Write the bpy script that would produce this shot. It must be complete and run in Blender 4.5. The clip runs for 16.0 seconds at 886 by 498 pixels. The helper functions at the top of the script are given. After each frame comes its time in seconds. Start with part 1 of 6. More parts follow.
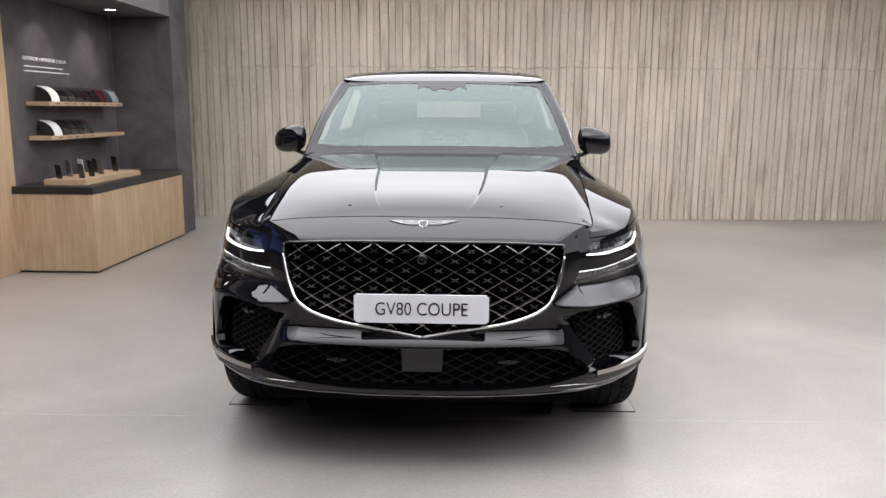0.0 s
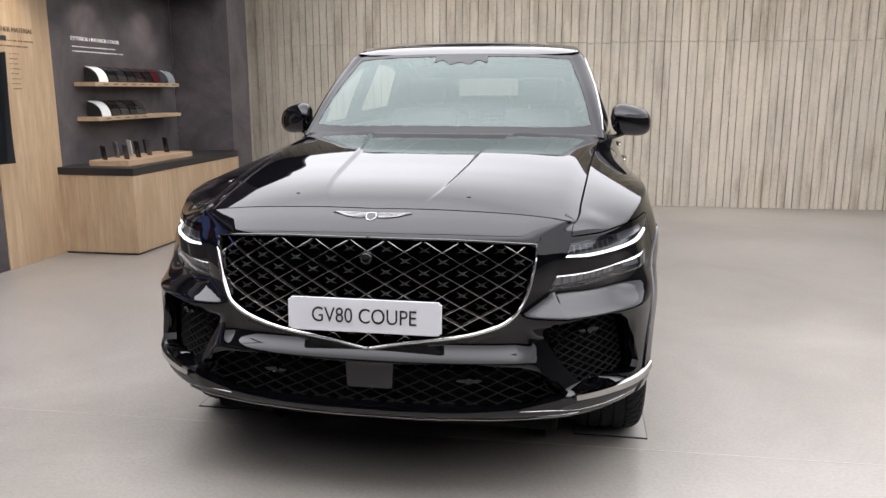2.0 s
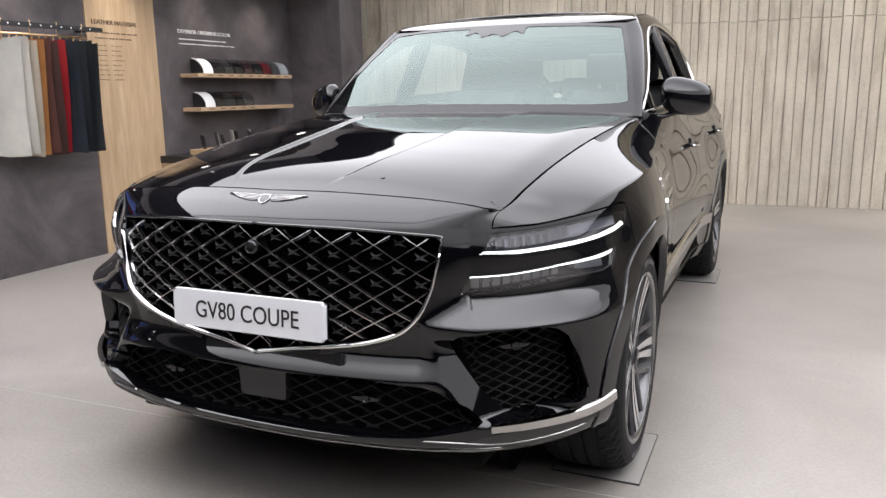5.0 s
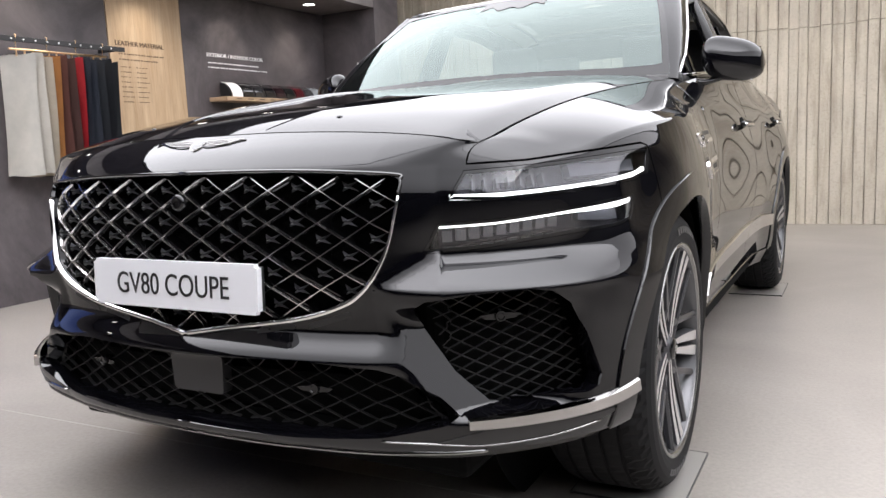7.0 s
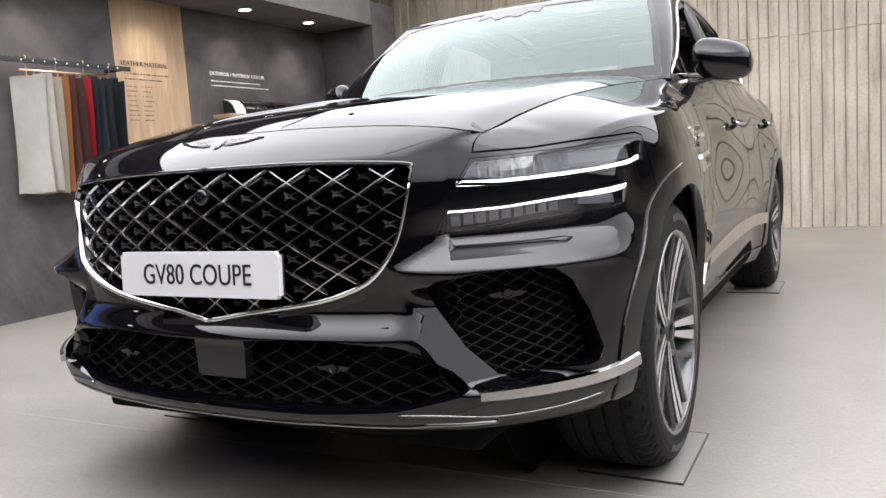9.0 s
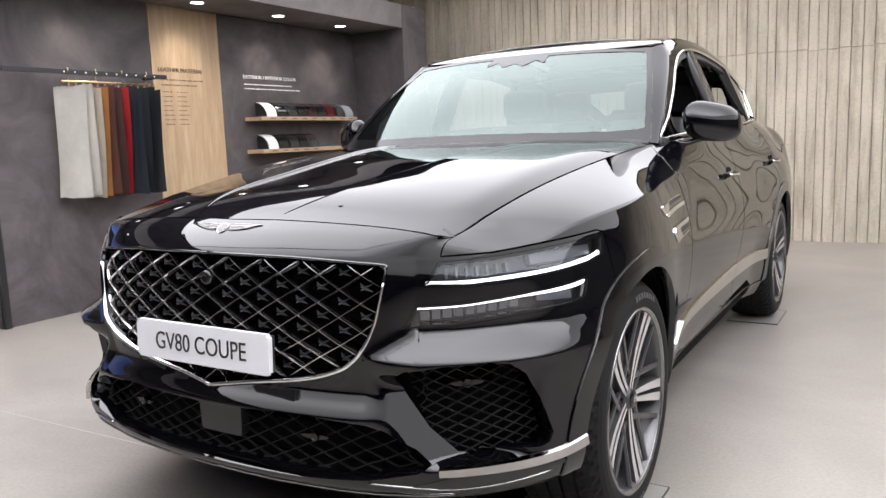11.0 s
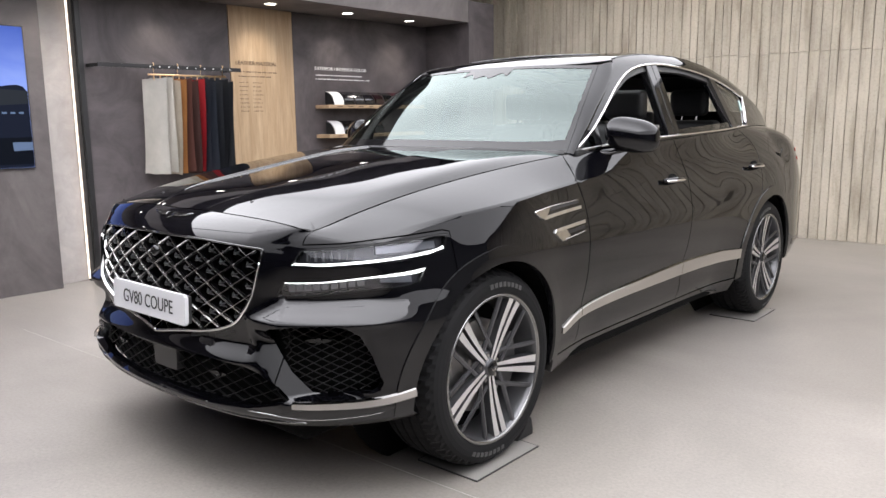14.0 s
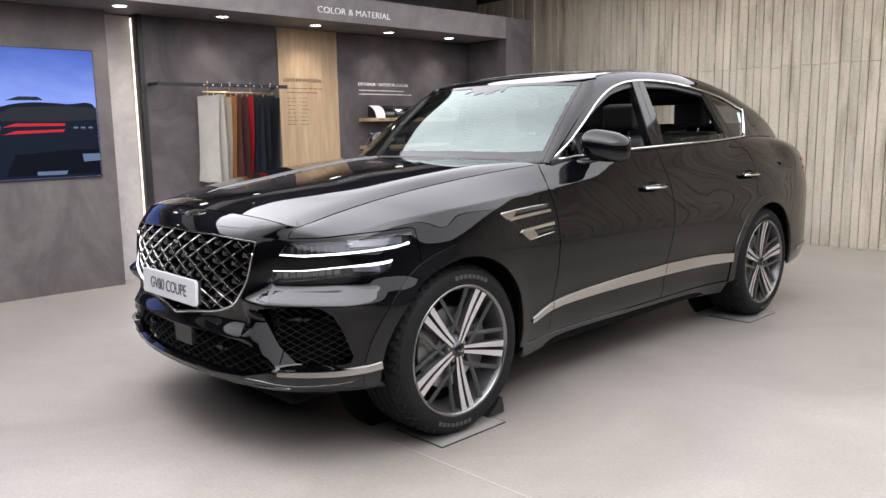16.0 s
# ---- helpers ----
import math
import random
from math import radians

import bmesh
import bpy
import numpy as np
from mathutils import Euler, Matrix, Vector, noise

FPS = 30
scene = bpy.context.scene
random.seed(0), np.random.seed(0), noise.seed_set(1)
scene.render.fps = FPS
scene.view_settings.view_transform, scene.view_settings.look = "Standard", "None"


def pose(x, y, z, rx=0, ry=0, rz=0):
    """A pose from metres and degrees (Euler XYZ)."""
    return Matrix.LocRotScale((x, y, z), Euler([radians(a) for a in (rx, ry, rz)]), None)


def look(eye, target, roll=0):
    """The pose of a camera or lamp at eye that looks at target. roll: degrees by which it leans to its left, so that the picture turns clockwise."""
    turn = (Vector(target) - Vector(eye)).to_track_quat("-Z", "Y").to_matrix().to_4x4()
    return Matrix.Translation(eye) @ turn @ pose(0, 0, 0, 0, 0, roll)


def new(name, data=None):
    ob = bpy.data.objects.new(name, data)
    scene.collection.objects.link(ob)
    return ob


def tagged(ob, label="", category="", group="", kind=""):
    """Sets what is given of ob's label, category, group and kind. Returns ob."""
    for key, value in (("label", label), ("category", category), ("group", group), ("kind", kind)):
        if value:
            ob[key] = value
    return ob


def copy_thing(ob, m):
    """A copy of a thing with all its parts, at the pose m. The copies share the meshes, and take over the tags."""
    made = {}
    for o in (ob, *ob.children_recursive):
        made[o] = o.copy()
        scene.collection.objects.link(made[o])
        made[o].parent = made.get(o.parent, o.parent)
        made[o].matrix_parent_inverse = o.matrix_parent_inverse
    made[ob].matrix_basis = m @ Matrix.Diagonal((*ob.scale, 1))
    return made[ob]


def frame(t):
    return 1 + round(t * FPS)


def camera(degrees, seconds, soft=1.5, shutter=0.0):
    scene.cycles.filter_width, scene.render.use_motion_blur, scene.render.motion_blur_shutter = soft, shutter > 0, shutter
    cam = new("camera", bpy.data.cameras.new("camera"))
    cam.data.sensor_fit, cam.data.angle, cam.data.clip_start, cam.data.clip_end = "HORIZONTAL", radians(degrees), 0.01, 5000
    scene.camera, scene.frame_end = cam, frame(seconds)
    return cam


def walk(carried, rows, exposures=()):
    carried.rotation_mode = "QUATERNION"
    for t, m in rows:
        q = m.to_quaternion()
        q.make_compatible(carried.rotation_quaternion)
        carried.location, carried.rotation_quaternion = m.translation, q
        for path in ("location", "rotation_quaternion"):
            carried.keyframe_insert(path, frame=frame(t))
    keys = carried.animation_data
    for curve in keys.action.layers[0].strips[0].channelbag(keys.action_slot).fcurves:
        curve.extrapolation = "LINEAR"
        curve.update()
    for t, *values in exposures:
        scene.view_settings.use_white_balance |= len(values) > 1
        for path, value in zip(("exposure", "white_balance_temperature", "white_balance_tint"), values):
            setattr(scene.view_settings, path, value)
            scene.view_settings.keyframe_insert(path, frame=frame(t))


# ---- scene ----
cam = camera(59.4, 16.0)
METRES, EYE, TILT, LEAN, TURN = 4.58, 1.404, 0.0, 0.0, 2.0
ROWS = [
    (0.0, 0.0, 0.0, 0.0, 0.06, -10.19, -0.33),
    (0.5, 0.018, 0.0368, -0.0023, 1.39, -10.58, -0.27),
    (1.0, 0.0398, 0.0668, -0.0031, 3.18, -10.95, -0.2),
    (1.5, 0.0773, 0.0891, -0.0042, 5.51, -11.28, -0.08),
    (2.0, 0.1102, 0.1049, -0.006, 8.01, -11.53, 0.04),
    (2.5, 0.1353, 0.1285, -0.0091, 10.54, -11.74, 0.2),
    (3.0, 0.1607, 0.1514, -0.0104, 12.84, -11.91, 0.33),
    (3.5, 0.1948, 0.1671, -0.0105, 15.28, -12.01, 0.49),
    (4.0, 0.229, 0.1793, -0.0105, 17.62, -12.13, 0.54),
    (6.5, 0.2717, 0.3336, -0.0868, 25.55, -9.04, 2.12),
    (7.0, 0.2681, 0.3384, -0.0984, 26.09, -7.66, 2.56),
    (7.5, 0.2656, 0.3381, -0.1086, 26.32, -6.65, 3.01),
    (8.0, 0.267, 0.3341, -0.114, 26.26, -6.22, 3.45),
    (8.5, 0.2712, 0.3236, -0.1148, 26.09, -6.16, 3.72),
    (9.0, 0.2743, 0.3138, -0.1113, 25.92, -6.34, 3.77),
    (9.5, 0.2763, 0.3063, -0.0999, 25.95, -6.74, 3.51),
    (12.0, 0.3867, 0.2937, -0.0186, 32.26, -9.34, 1.21),
    (12.5, 0.4218, 0.3117, -0.0159, 34.2, -9.63, 0.91),
    (13.0, 0.4601, 0.3114, -0.016, 35.81, -9.66, 0.69),
    (13.5, 0.5099, 0.3043, -0.0172, 37.35, -9.71, 0.62),
    (14.0, 0.5425, 0.2925, -0.0192, 38.71, -9.65, 0.66),
    (14.5, 0.5724, 0.2746, -0.0174, 40.14, -9.51, 0.77),
    (15.0, 0.6154, 0.2678, -0.0168, 41.85, -9.2, 0.94),
    (15.5, 0.6533, 0.2658, -0.0174, 43.04, -8.98, 1.05),
    (16.0, 0.6719, 0.2785, -0.0175, 44.07, -8.81, 0.94),
]
walk(cam, [(t, pose(0.178, -3.668, EYE, TILT, LEAN, TURN) @ pose(METRES * x, METRES * y, METRES * z, 90 + pitch, roll, yaw)) for t, x, y, z, yaw, pitch, roll in ROWS],
     [(0.0, -0.14), (3.5, -0.12), (6.5, 0.08), (9.5, 0.15), (12.5, 0.10), (16.0, -0.02)])

# ---- world, light, exposure ----
world = bpy.data.worlds.new("world")
world.use_nodes = True
scene.world = world
world.node_tree.nodes["Background"].inputs[0].default_value = (0.9, 0.95, 1.0, 1)
world.node_tree.nodes["Background"].inputs[1].default_value = 0.05


# ---- materials ----
def mat(name, color=(0.5, 0.5, 0.5), rough=0.5, metal=0.0, coat=0.0, spec=0.5, ior=1.5):
    m = bpy.data.materials.new(name)
    m.use_nodes = True
    b = m.node_tree.nodes["Principled BSDF"]
    b.inputs["Base Color"].default_value = (*color, 1)
    b.inputs["Roughness"].default_value = rough
    b.inputs["Metallic"].default_value = metal
    b.inputs["Coat Weight"].default_value = coat
    b.inputs["Coat Roughness"].default_value = 0.02
    b.inputs["Specular IOR Level"].default_value = spec
    b.inputs["IOR"].default_value = ior
    return m


def nd(m, kind, **inputs):
    n = m.node_tree.nodes.new(kind)
    for key, value in inputs.items():
        n.inputs[key.replace("_", " ")].default_value = value
    return n


def wire(m, a, i, b, j):
    m.node_tree.links.new(a.outputs[i], b.inputs[j])


def coords(m, scale=(1, 1, 1), rot=(0, 0, 0), world_space=True):
    if world_space:
        g = nd(m, "ShaderNodeNewGeometry")
        out = "Position"
    else:
        g = nd(m, "ShaderNodeTexCoord")
        out = "Object"
    p = nd(m, "ShaderNodeMapping")
    p.inputs["Scale"].default_value = scale
    p.inputs["Rotation"].default_value = rot
    wire(m, g, out, p, "Vector")
    return p


def ramp(m, src, out, stops):
    r = nd(m, "ShaderNodeValToRGB")
    while len(r.color_ramp.elements) < len(stops):
        r.color_ramp.elements.new(0.5)
    for e, (pos, col) in zip(r.color_ramp.elements, stops):
        e.position = pos
        e.color = (*col, 1) if len(col) == 3 else col
    wire(m, src, out, r, "Fac")
    return r


def grain(m, vec, scale, detail=6.0, rough=0.6, dist=0.0):
    n = nd(m, "ShaderNodeTexNoise", Scale=scale, Detail=detail, Roughness=rough, Distortion=dist)
    wire(m, vec, "Vector", n, "Vector")
    return n


def mixed(m, a, b, fac, mode="MIX", f=0.5):
    """Mix two colour sources (node, socket) or colours."""
    n = nd(m, "ShaderNodeMix")
    n.data_type, n.blend_type = "RGBA", mode
    n.inputs[0].default_value = f
    for src, k in ((a, 6), (b, 7)):
        if isinstance(src, tuple) and len(src) == 2:
            m.node_tree.links.new(src[0].outputs[src[1]], n.inputs[k])
        else:
            n.inputs[k].default_value = (*src, 1)
    if fac:
        m.node_tree.links.new(fac[0].outputs[fac[1]], n.inputs[0])
    return n


def bsdf(m):
    return m.node_tree.nodes["Principled BSDF"]


def bump(m, src, out, strength=0.2, dist=0.01):
    b = nd(m, "ShaderNodeBump", Strength=strength, Distance=dist)
    wire(m, src, out, b, "Height")
    wire(m, b, "Normal", bsdf(m), "Normal")
    return b


def emitter(name, color, strength):
    m = mat(name, (0, 0, 0))
    bsdf(m).inputs["Emission Color"].default_value = (*color, 1)
    bsdf(m).inputs["Emission Strength"].default_value = strength
    return m


def floor_material():
    m = mat("polished_concrete", rough=0.3, spec=0.5)
    c = coords(m)
    a = grain(m, c, 0.55, 8, 0.62, 0.6)
    b = grain(m, c, 70, 3, 0.7)
    d = grain(m, c, 4.5, 6, 0.6)
    base = ramp(m, a, "Fac", [(0.32, (0.198, 0.181, 0.163)), (0.68, (0.302, 0.279, 0.254))])
    fine = ramp(m, b, "Fac", [(0.3, (0.40, 0.40, 0.40)), (0.5, (0.5, 0.5, 0.5)), (0.72, (0.59, 0.59, 0.59))])
    x = mixed(m, (base, "Color"), (fine, "Color"), None, "OVERLAY", 0.7)
    cl = ramp(m, d, "Fac", [(0.25, (0.44, 0.44, 0.44)), (0.75, (0.56, 0.555, 0.55))])
    y = mixed(m, (x, 2), (cl, "Color"), None, "OVERLAY", 0.5)
    wire(m, y, 2, bsdf(m), "Base Color")
    r = ramp(m, d, "Fac", [(0.2, (0.29, 0.29, 0.29)), (0.8, (0.33, 0.33, 0.33))])
    wire(m, r, "Color", bsdf(m), "Roughness")
    bump(m, b, "Fac", 0.04, 0.002)
    return m


def concrete_material():
    m = mat("board_formed_concrete", rough=0.85, spec=0.25)
    c = coords(m, (1, 1, 0.12))
    c2 = coords(m)
    a = grain(m, c, 9, 8, 0.65, 0.3)
    big = grain(m, c2, 0.9, 6, 0.6, 0.8)
    fine = grain(m, c2, 45, 5, 0.7)
    base = ramp(m, a, "Fac", [(0.25, (0.265, 0.226, 0.174)), (0.5, (0.465, 0.419, 0.345)), (0.8, (0.53, 0.484, 0.407))])
    st = ramp(m, big, "Fac", [(0.3, (0.40, 0.40, 0.40)), (0.65, (0.55, 0.545, 0.53))])
    x = mixed(m, (base, "Color"), (st, "Color"), None, "OVERLAY", 0.7)
    f2 = ramp(m, fine, "Fac", [(0.28, (0.30, 0.295, 0.285)), (0.45, (0.48, 0.48, 0.48)), (0.7, (0.56, 0.56, 0.56))])
    y = mixed(m, (x, 2), (f2, "Color"), None, "OVERLAY", 0.6)
    oi = nd(m, "ShaderNodeObjectInfo")
    rr = ramp(m, oi, "Random", [(0.0, (0.45, 0.45, 0.45)), (1.0, (0.55, 0.55, 0.55))])
    z = mixed(m, (y, 2), (rr, "Color"), None, "OVERLAY", 0.6)
    wire(m, z, 2, bsdf(m), "Base Color")
    bump(m, fine, "Fac", 0.6, 0.010)
    return m


def plaster_material(name, dark, light):
    m = mat(name, rough=0.55, spec=0.35)
    c = coords(m)
    a = grain(m, c, 1.4, 9, 0.68, 1.2)
    b = grain(m, c, 7, 8, 0.7, 0.8)
    s = grain(m, c, 90, 3, 0.6)
    base = ramp(m, a, "Fac", [(0.36, dark), (0.66, light)])
    o = ramp(m, b, "Fac", [(0.3, (0.42, 0.42, 0.42)), (0.55, (0.5, 0.5, 0.5)), (0.78, (0.62, 0.615, 0.60))])
    x = mixed(m, (base, "Color"), (o, "Color"), None, "OVERLAY", 0.75)
    wire(m, x, 2, bsdf(m), "Base Color")
    r = ramp(m, b, "Fac", [(0.3, (0.45, 0.45, 0.45)), (0.75, (0.65, 0.65, 0.65))])
    wire(m, r, "Color", bsdf(m), "Roughness")
    bump(m, s, "Fac", 0.08, 0.002)
    return m


def wood_material(name, dark, light, axis=2):
    """Oak veneer with the grain along the given axis."""
    m = mat(name, rough=0.48, spec=0.35)
    s = [6.0, 6.0, 6.0]
    s[axis] = 0.55
    c = coords(m, s)
    a = grain(m, c, 3.0, 7, 0.6, 0.7)
    s2 = [60.0, 60.0, 60.0]
    s2[axis] = 2.2
    c2 = coords(m, s2)
    b = grain(m, c2, 2.5, 4, 0.65)
    s3 = [2.0, 2.0, 2.0]
    s3[axis] = 0.5
    big = grain(m, coords(m, s3), 1.2, 3, 0.5, 0.4)
    base = ramp(m, a, "Fac", [(0.3, dark), (0.55, tuple(0.5 * (p + q) for p, q in zip(dark, light))), (0.75, light)])
    o = ramp(m, b, "Fac", [(0.32, (0.36, 0.36, 0.36)), (0.5, (0.5, 0.5, 0.5)), (0.8, (0.56, 0.56, 0.56))])
    x = mixed(m, (base, "Color"), (o, "Color"), None, "OVERLAY", 0.75)
    g = ramp(m, big, "Fac", [(0.3, (0.46, 0.46, 0.46)), (0.7, (0.54, 0.54, 0.54))])
    y = mixed(m, (x, 2), (g, "Color"), None, "OVERLAY", 0.7)
    wire(m, y, 2, bsdf(m), "Base Color")
    bump(m, b, "Fac", 0.08, 0.002)
    return m


def glass_material(name, tint, rough=0.0, ior=1.52, shine=(1, 1, 1)):
    m = bpy.data.materials.new(name)
    m.use_nodes = True
    t = m.node_tree
    t.nodes.remove(t.nodes["Principled BSDF"])
    out = t.nodes["Material Output"]
    fr = nd(m, "ShaderNodeFresnel", IOR=ior)
    tr = nd(m, "ShaderNodeBsdfTransparent", Color=(*tint, 1))
    gl = nd(m, "ShaderNodeBsdfGlossy", Color=(*shine, 1), Roughness=rough)
    mx = nd(m, "ShaderNodeMixShader")
    wire(m, fr, "Fac", mx, 0)
    t.links.new(tr.outputs[0], mx.inputs[1])
    t.links.new(gl.outputs[0], mx.inputs[2])
    t.links.new(mx.outputs[0], out.inputs["Surface"])
    return m


FLOOR = floor_material()
RECESS = plaster_material("pale_plaster_recess", (0.36, 0.33, 0.31), (0.46, 0.43, 0.41))
CONCRETE = concrete_material()
PLASTER = plaster_material("grey_plaster_panel", (0.051, 0.044, 0.047), (0.106, 0.093, 0.096))
PLASTER_LIGHT = plaster_material("taupe_plaster_panel", (0.110, 0.098, 0.097), (0.178, 0.159, 0.155))
PLASTER_MID = plaster_material("mid_grey_plaster_panel", (0.071, 0.062, 0.063), (0.126, 0.112, 0.110))
OAK = wood_material("oak_veneer_upright", (0.33, 0.225, 0.132), (0.465, 0.345, 0.225), 2)
OAK_SHELF = wood_material("oak_veneer_along", (0.32, 0.215, 0.13), (0.45, 0.335, 0.22), 1)
BLACK_TOP = mat("black_laminate", (0.012, 0.012, 0.013), 0.42)
BLACK_METAL = mat("black_metal", (0.010, 0.010, 0.011), 0.4)
DARK_CEILING = mat("dark_ceiling_paint", (0.025, 0.024, 0.024), 0.8)
GREY_WALL = mat("grey_wall_paint", (0.10, 0.10, 0.105), 0.7)
JOINT = mat("pale_floor_joint", (0.40, 0.385, 0.36), 0.5)
WHITE_INK = mat("white_lettering", (0.80, 0.80, 0.80), 0.6)
BROWN_INK = mat("dark_brown_lettering", (0.10, 0.065, 0.04), 0.6)
PANEL_SIDE = emitter("side_ceiling_film", (0.985, 0.972, 1.025), 2.1)
PANEL_LIGHT = emitter("main_ceiling_film", (0.98, 0.974, 1.03), 1.0)
_p = nd(PANEL_LIGHT, "ShaderNodeNewGeometry")
_s = nd(PANEL_LIGHT, "ShaderNodeSeparateXYZ")
wire(PANEL_LIGHT, _p, "Position", _s, "Vector")
_m = nd(PANEL_LIGHT, "ShaderNodeMapRange")
_m.inputs["From Min"].default_value, _m.inputs["From Max"].default_value = -4.6, 5.5
wire(PANEL_LIGHT, _s, "Y", _m, "Value")
_r = ramp(PANEL_LIGHT, _m, "Result", [(0.0, (0.12,) * 3), (0.22, (0.27,) * 3), (0.32, (0.80,) * 3), (0.42, (0.80,) * 3), (0.58, (0.32,) * 3), (1.0, (0.32,) * 3)])
_k = nd(PANEL_LIGHT, "ShaderNodeMath")
_k.operation = "MULTIPLY"
_k.inputs[1].default_value = 10.0
wire(PANEL_LIGHT, _r, "Color", _k, 0)
wire(PANEL_LIGHT, _k, 0, bsdf(PANEL_LIGHT), "Emission Strength")
# glow of the added fill light over the concrete wall
WALL_FILL_GLOW = emitter("wall_fill_lens", (1.0, 0.95, 0.89), 17.0)
SPOT_LIGHT = emitter("downlight_lens", (1.0, 0.95, 0.88), 12.0)
LED_STRIP = emitter("warm_led_strip", (1.0, 0.86, 0.74), 2.4)



# ---- building helpers ----
def obj(name, bm, material=None, smooth=False):
    me = bpy.data.meshes.new(name)
    bm.to_mesh(me)
    bm.free()
    if smooth:
        me.polygons.foreach_set("use_smooth", [True] * len(me.polygons))
    ob = new(name, me)
    if material:
        me.materials.append(material)
    return ob


def part(name, bm, material, parent, label="", smooth=False):
    ob = obj(name, bm, material, smooth)
    ob.parent = parent
    if label:
        tagged(ob, label)
    return ob


def thing(name, label, category, group="", loc=(0, 0, 0)):
    ob = new(name)
    ob.empty_display_size = 0.1
    ob.location = loc
    return tagged(ob, label, category, group)


def box(x0, x1, y0, y1, z0, z1, bevel=0.0, bm=None, seg=2):
    own = bm or bmesh.new()
    r = bmesh.ops.create_cube(own, size=1.0)
    for v in r["verts"]:
        v.co = Vector((x0 + (v.co.x + 0.5) * (x1 - x0), y0 + (v.co.y + 0.5) * (y1 - y0), z0 + (v.co.z + 0.5) * (z1 - z0)))
    if bevel:
        edges = list({e for v in r["verts"] for e in v.link_edges})
        bmesh.ops.bevel(own, geom=edges, offset=bevel, segments=seg, affect="EDGES", profile=0.6)
    return own


def tube(points, radius, bm=None, n=8, closed=False, flat=1.0, up=(0, 0, 1)):
    """A round bar along points; radius may be a function of the fraction along."""
    own = bm or bmesh.new()
    pts = [Vector(p) for p in points]
    rings = []
    for i, p in enumerate(pts):
        a = pts[i - 1] if (i or closed) else p
        b = pts[(i + 1) % len(pts)] if (i < len(pts) - 1 or closed) else p
        t = (b - a).normalized()
        s = t.cross(Vector(up))
        if s.length < 1e-4:
            s = t.cross(Vector((1, 0, 0)))
        s.normalize()
        w = s.cross(t).normalized()
        r = radius(i / max(1, len(pts) - 1)) if callable(radius) else radius
        rings.append([own.verts.new(p + s * (r * math.cos(q)) + w * (r * flat * math.sin(q))) for q in [2 * math.pi * k / n for k in range(n)]])
    m = len(rings)
    for i in range(m if closed else m - 1):
        a, b = rings[i], rings[(i + 1) % m]
        for k in range(n):
            own.faces.new((a[k], a[(k + 1) % n], b[(k + 1) % n], b[k]))
    if not closed:
        own.faces.new(rings[0][::-1])
        own.faces.new(rings[-1])
    return own


def lathe(profile, n=48, axis="x", bm=None):
    """Turn a profile of (radius, along) about an axis through the origin."""
    own = bm or bmesh.new()
    rings = []
    for r, a in profile:
        ring = []
        for k in range(n):
            q = 2 * math.pi * k / n
            c, s = r * math.cos(q), r * math.sin(q)
            ring.append(own.verts.new((a, c, s) if axis == "x" else (c, s, a)))
        rings.append(ring)
    for a, b in zip(rings, rings[1:]):
        for k in range(n):
            own.faces.new((a[k], a[(k + 1) % n], b[(k + 1) % n], b[k]))
    return own


def prism(outline, depth, place, bm=None):
    """A flat outline of (a, b) given thickness; place(a, b, c) puts a point in space, c from 0 to depth."""
    own = bm or bmesh.new()
    lo = [own.verts.new(place(a, b, 0.0)) for a, b in outline]
    hi = [own.verts.new(place(a, b, depth)) for a, b in outline]
    own.faces.new(lo[::-1])
    own.faces.new(hi)
    n = len(lo)
    for i in range(n):
        own.faces.new((lo[i], lo[(i + 1) % n], hi[(i + 1) % n], hi[i]))
    bmesh.ops.recalc_face_normals(own, faces=own.faces)
    return own


def text_mesh(name, body, size, material, m, parent=None, depth=0.002, width=None, spacing=1.0, thin=0.0):
    cu = bpy.data.curves.new(name, "FONT")
    cu.body, cu.size, cu.extrude, cu.space_character = body, size, depth, spacing
    cu.align_x = "LEFT"
    cu.offset = -size * thin
    tmp = bpy.data.objects.new(name, cu)
    scene.collection.objects.link(tmp)
    me = bpy.data.meshes.new_from_object(tmp.evaluated_get(bpy.context.evaluated_depsgraph_get()))
    bpy.data.objects.remove(tmp)
    bpy.data.curves.remove(cu)
    if width:
        xs = [v.co.x for v in me.vertices]
        k, lo = width / (max(xs) - min(xs)), min(xs)
        for v in me.vertices:
            v.co.x = (v.co.x - lo) * k
    me.transform(m)
    me.materials.clear()
    me.materials.append(material)
    ob = new(name, me)
    if parent:
        ob.parent = parent
    return ob



def catmull(pts, n=12, closed=False):
    """Points along a rounded curve through pts (any dimension)."""
    p = [np.array(q, float) for q in pts]
    out = []
    m = len(p)
    for i in range(m if closed else m - 1):
        a, b, c, d = (p[(i + k) % m] if closed else p[min(max(i + k, 0), m - 1)] for k in (-1, 0, 1, 2))
        for s in range(n):
            t = s / n
            out.append(0.5 * (2 * b + (c - a) * t + (2 * a - 5 * b + 4 * c - d) * t**2 + (3 * b - a - 3 * c + d) * t**3))
    if not closed:
        out.append(p[-1])
    return out

# ---- the room ----
BX = -3.70          # face of the booth's back wall

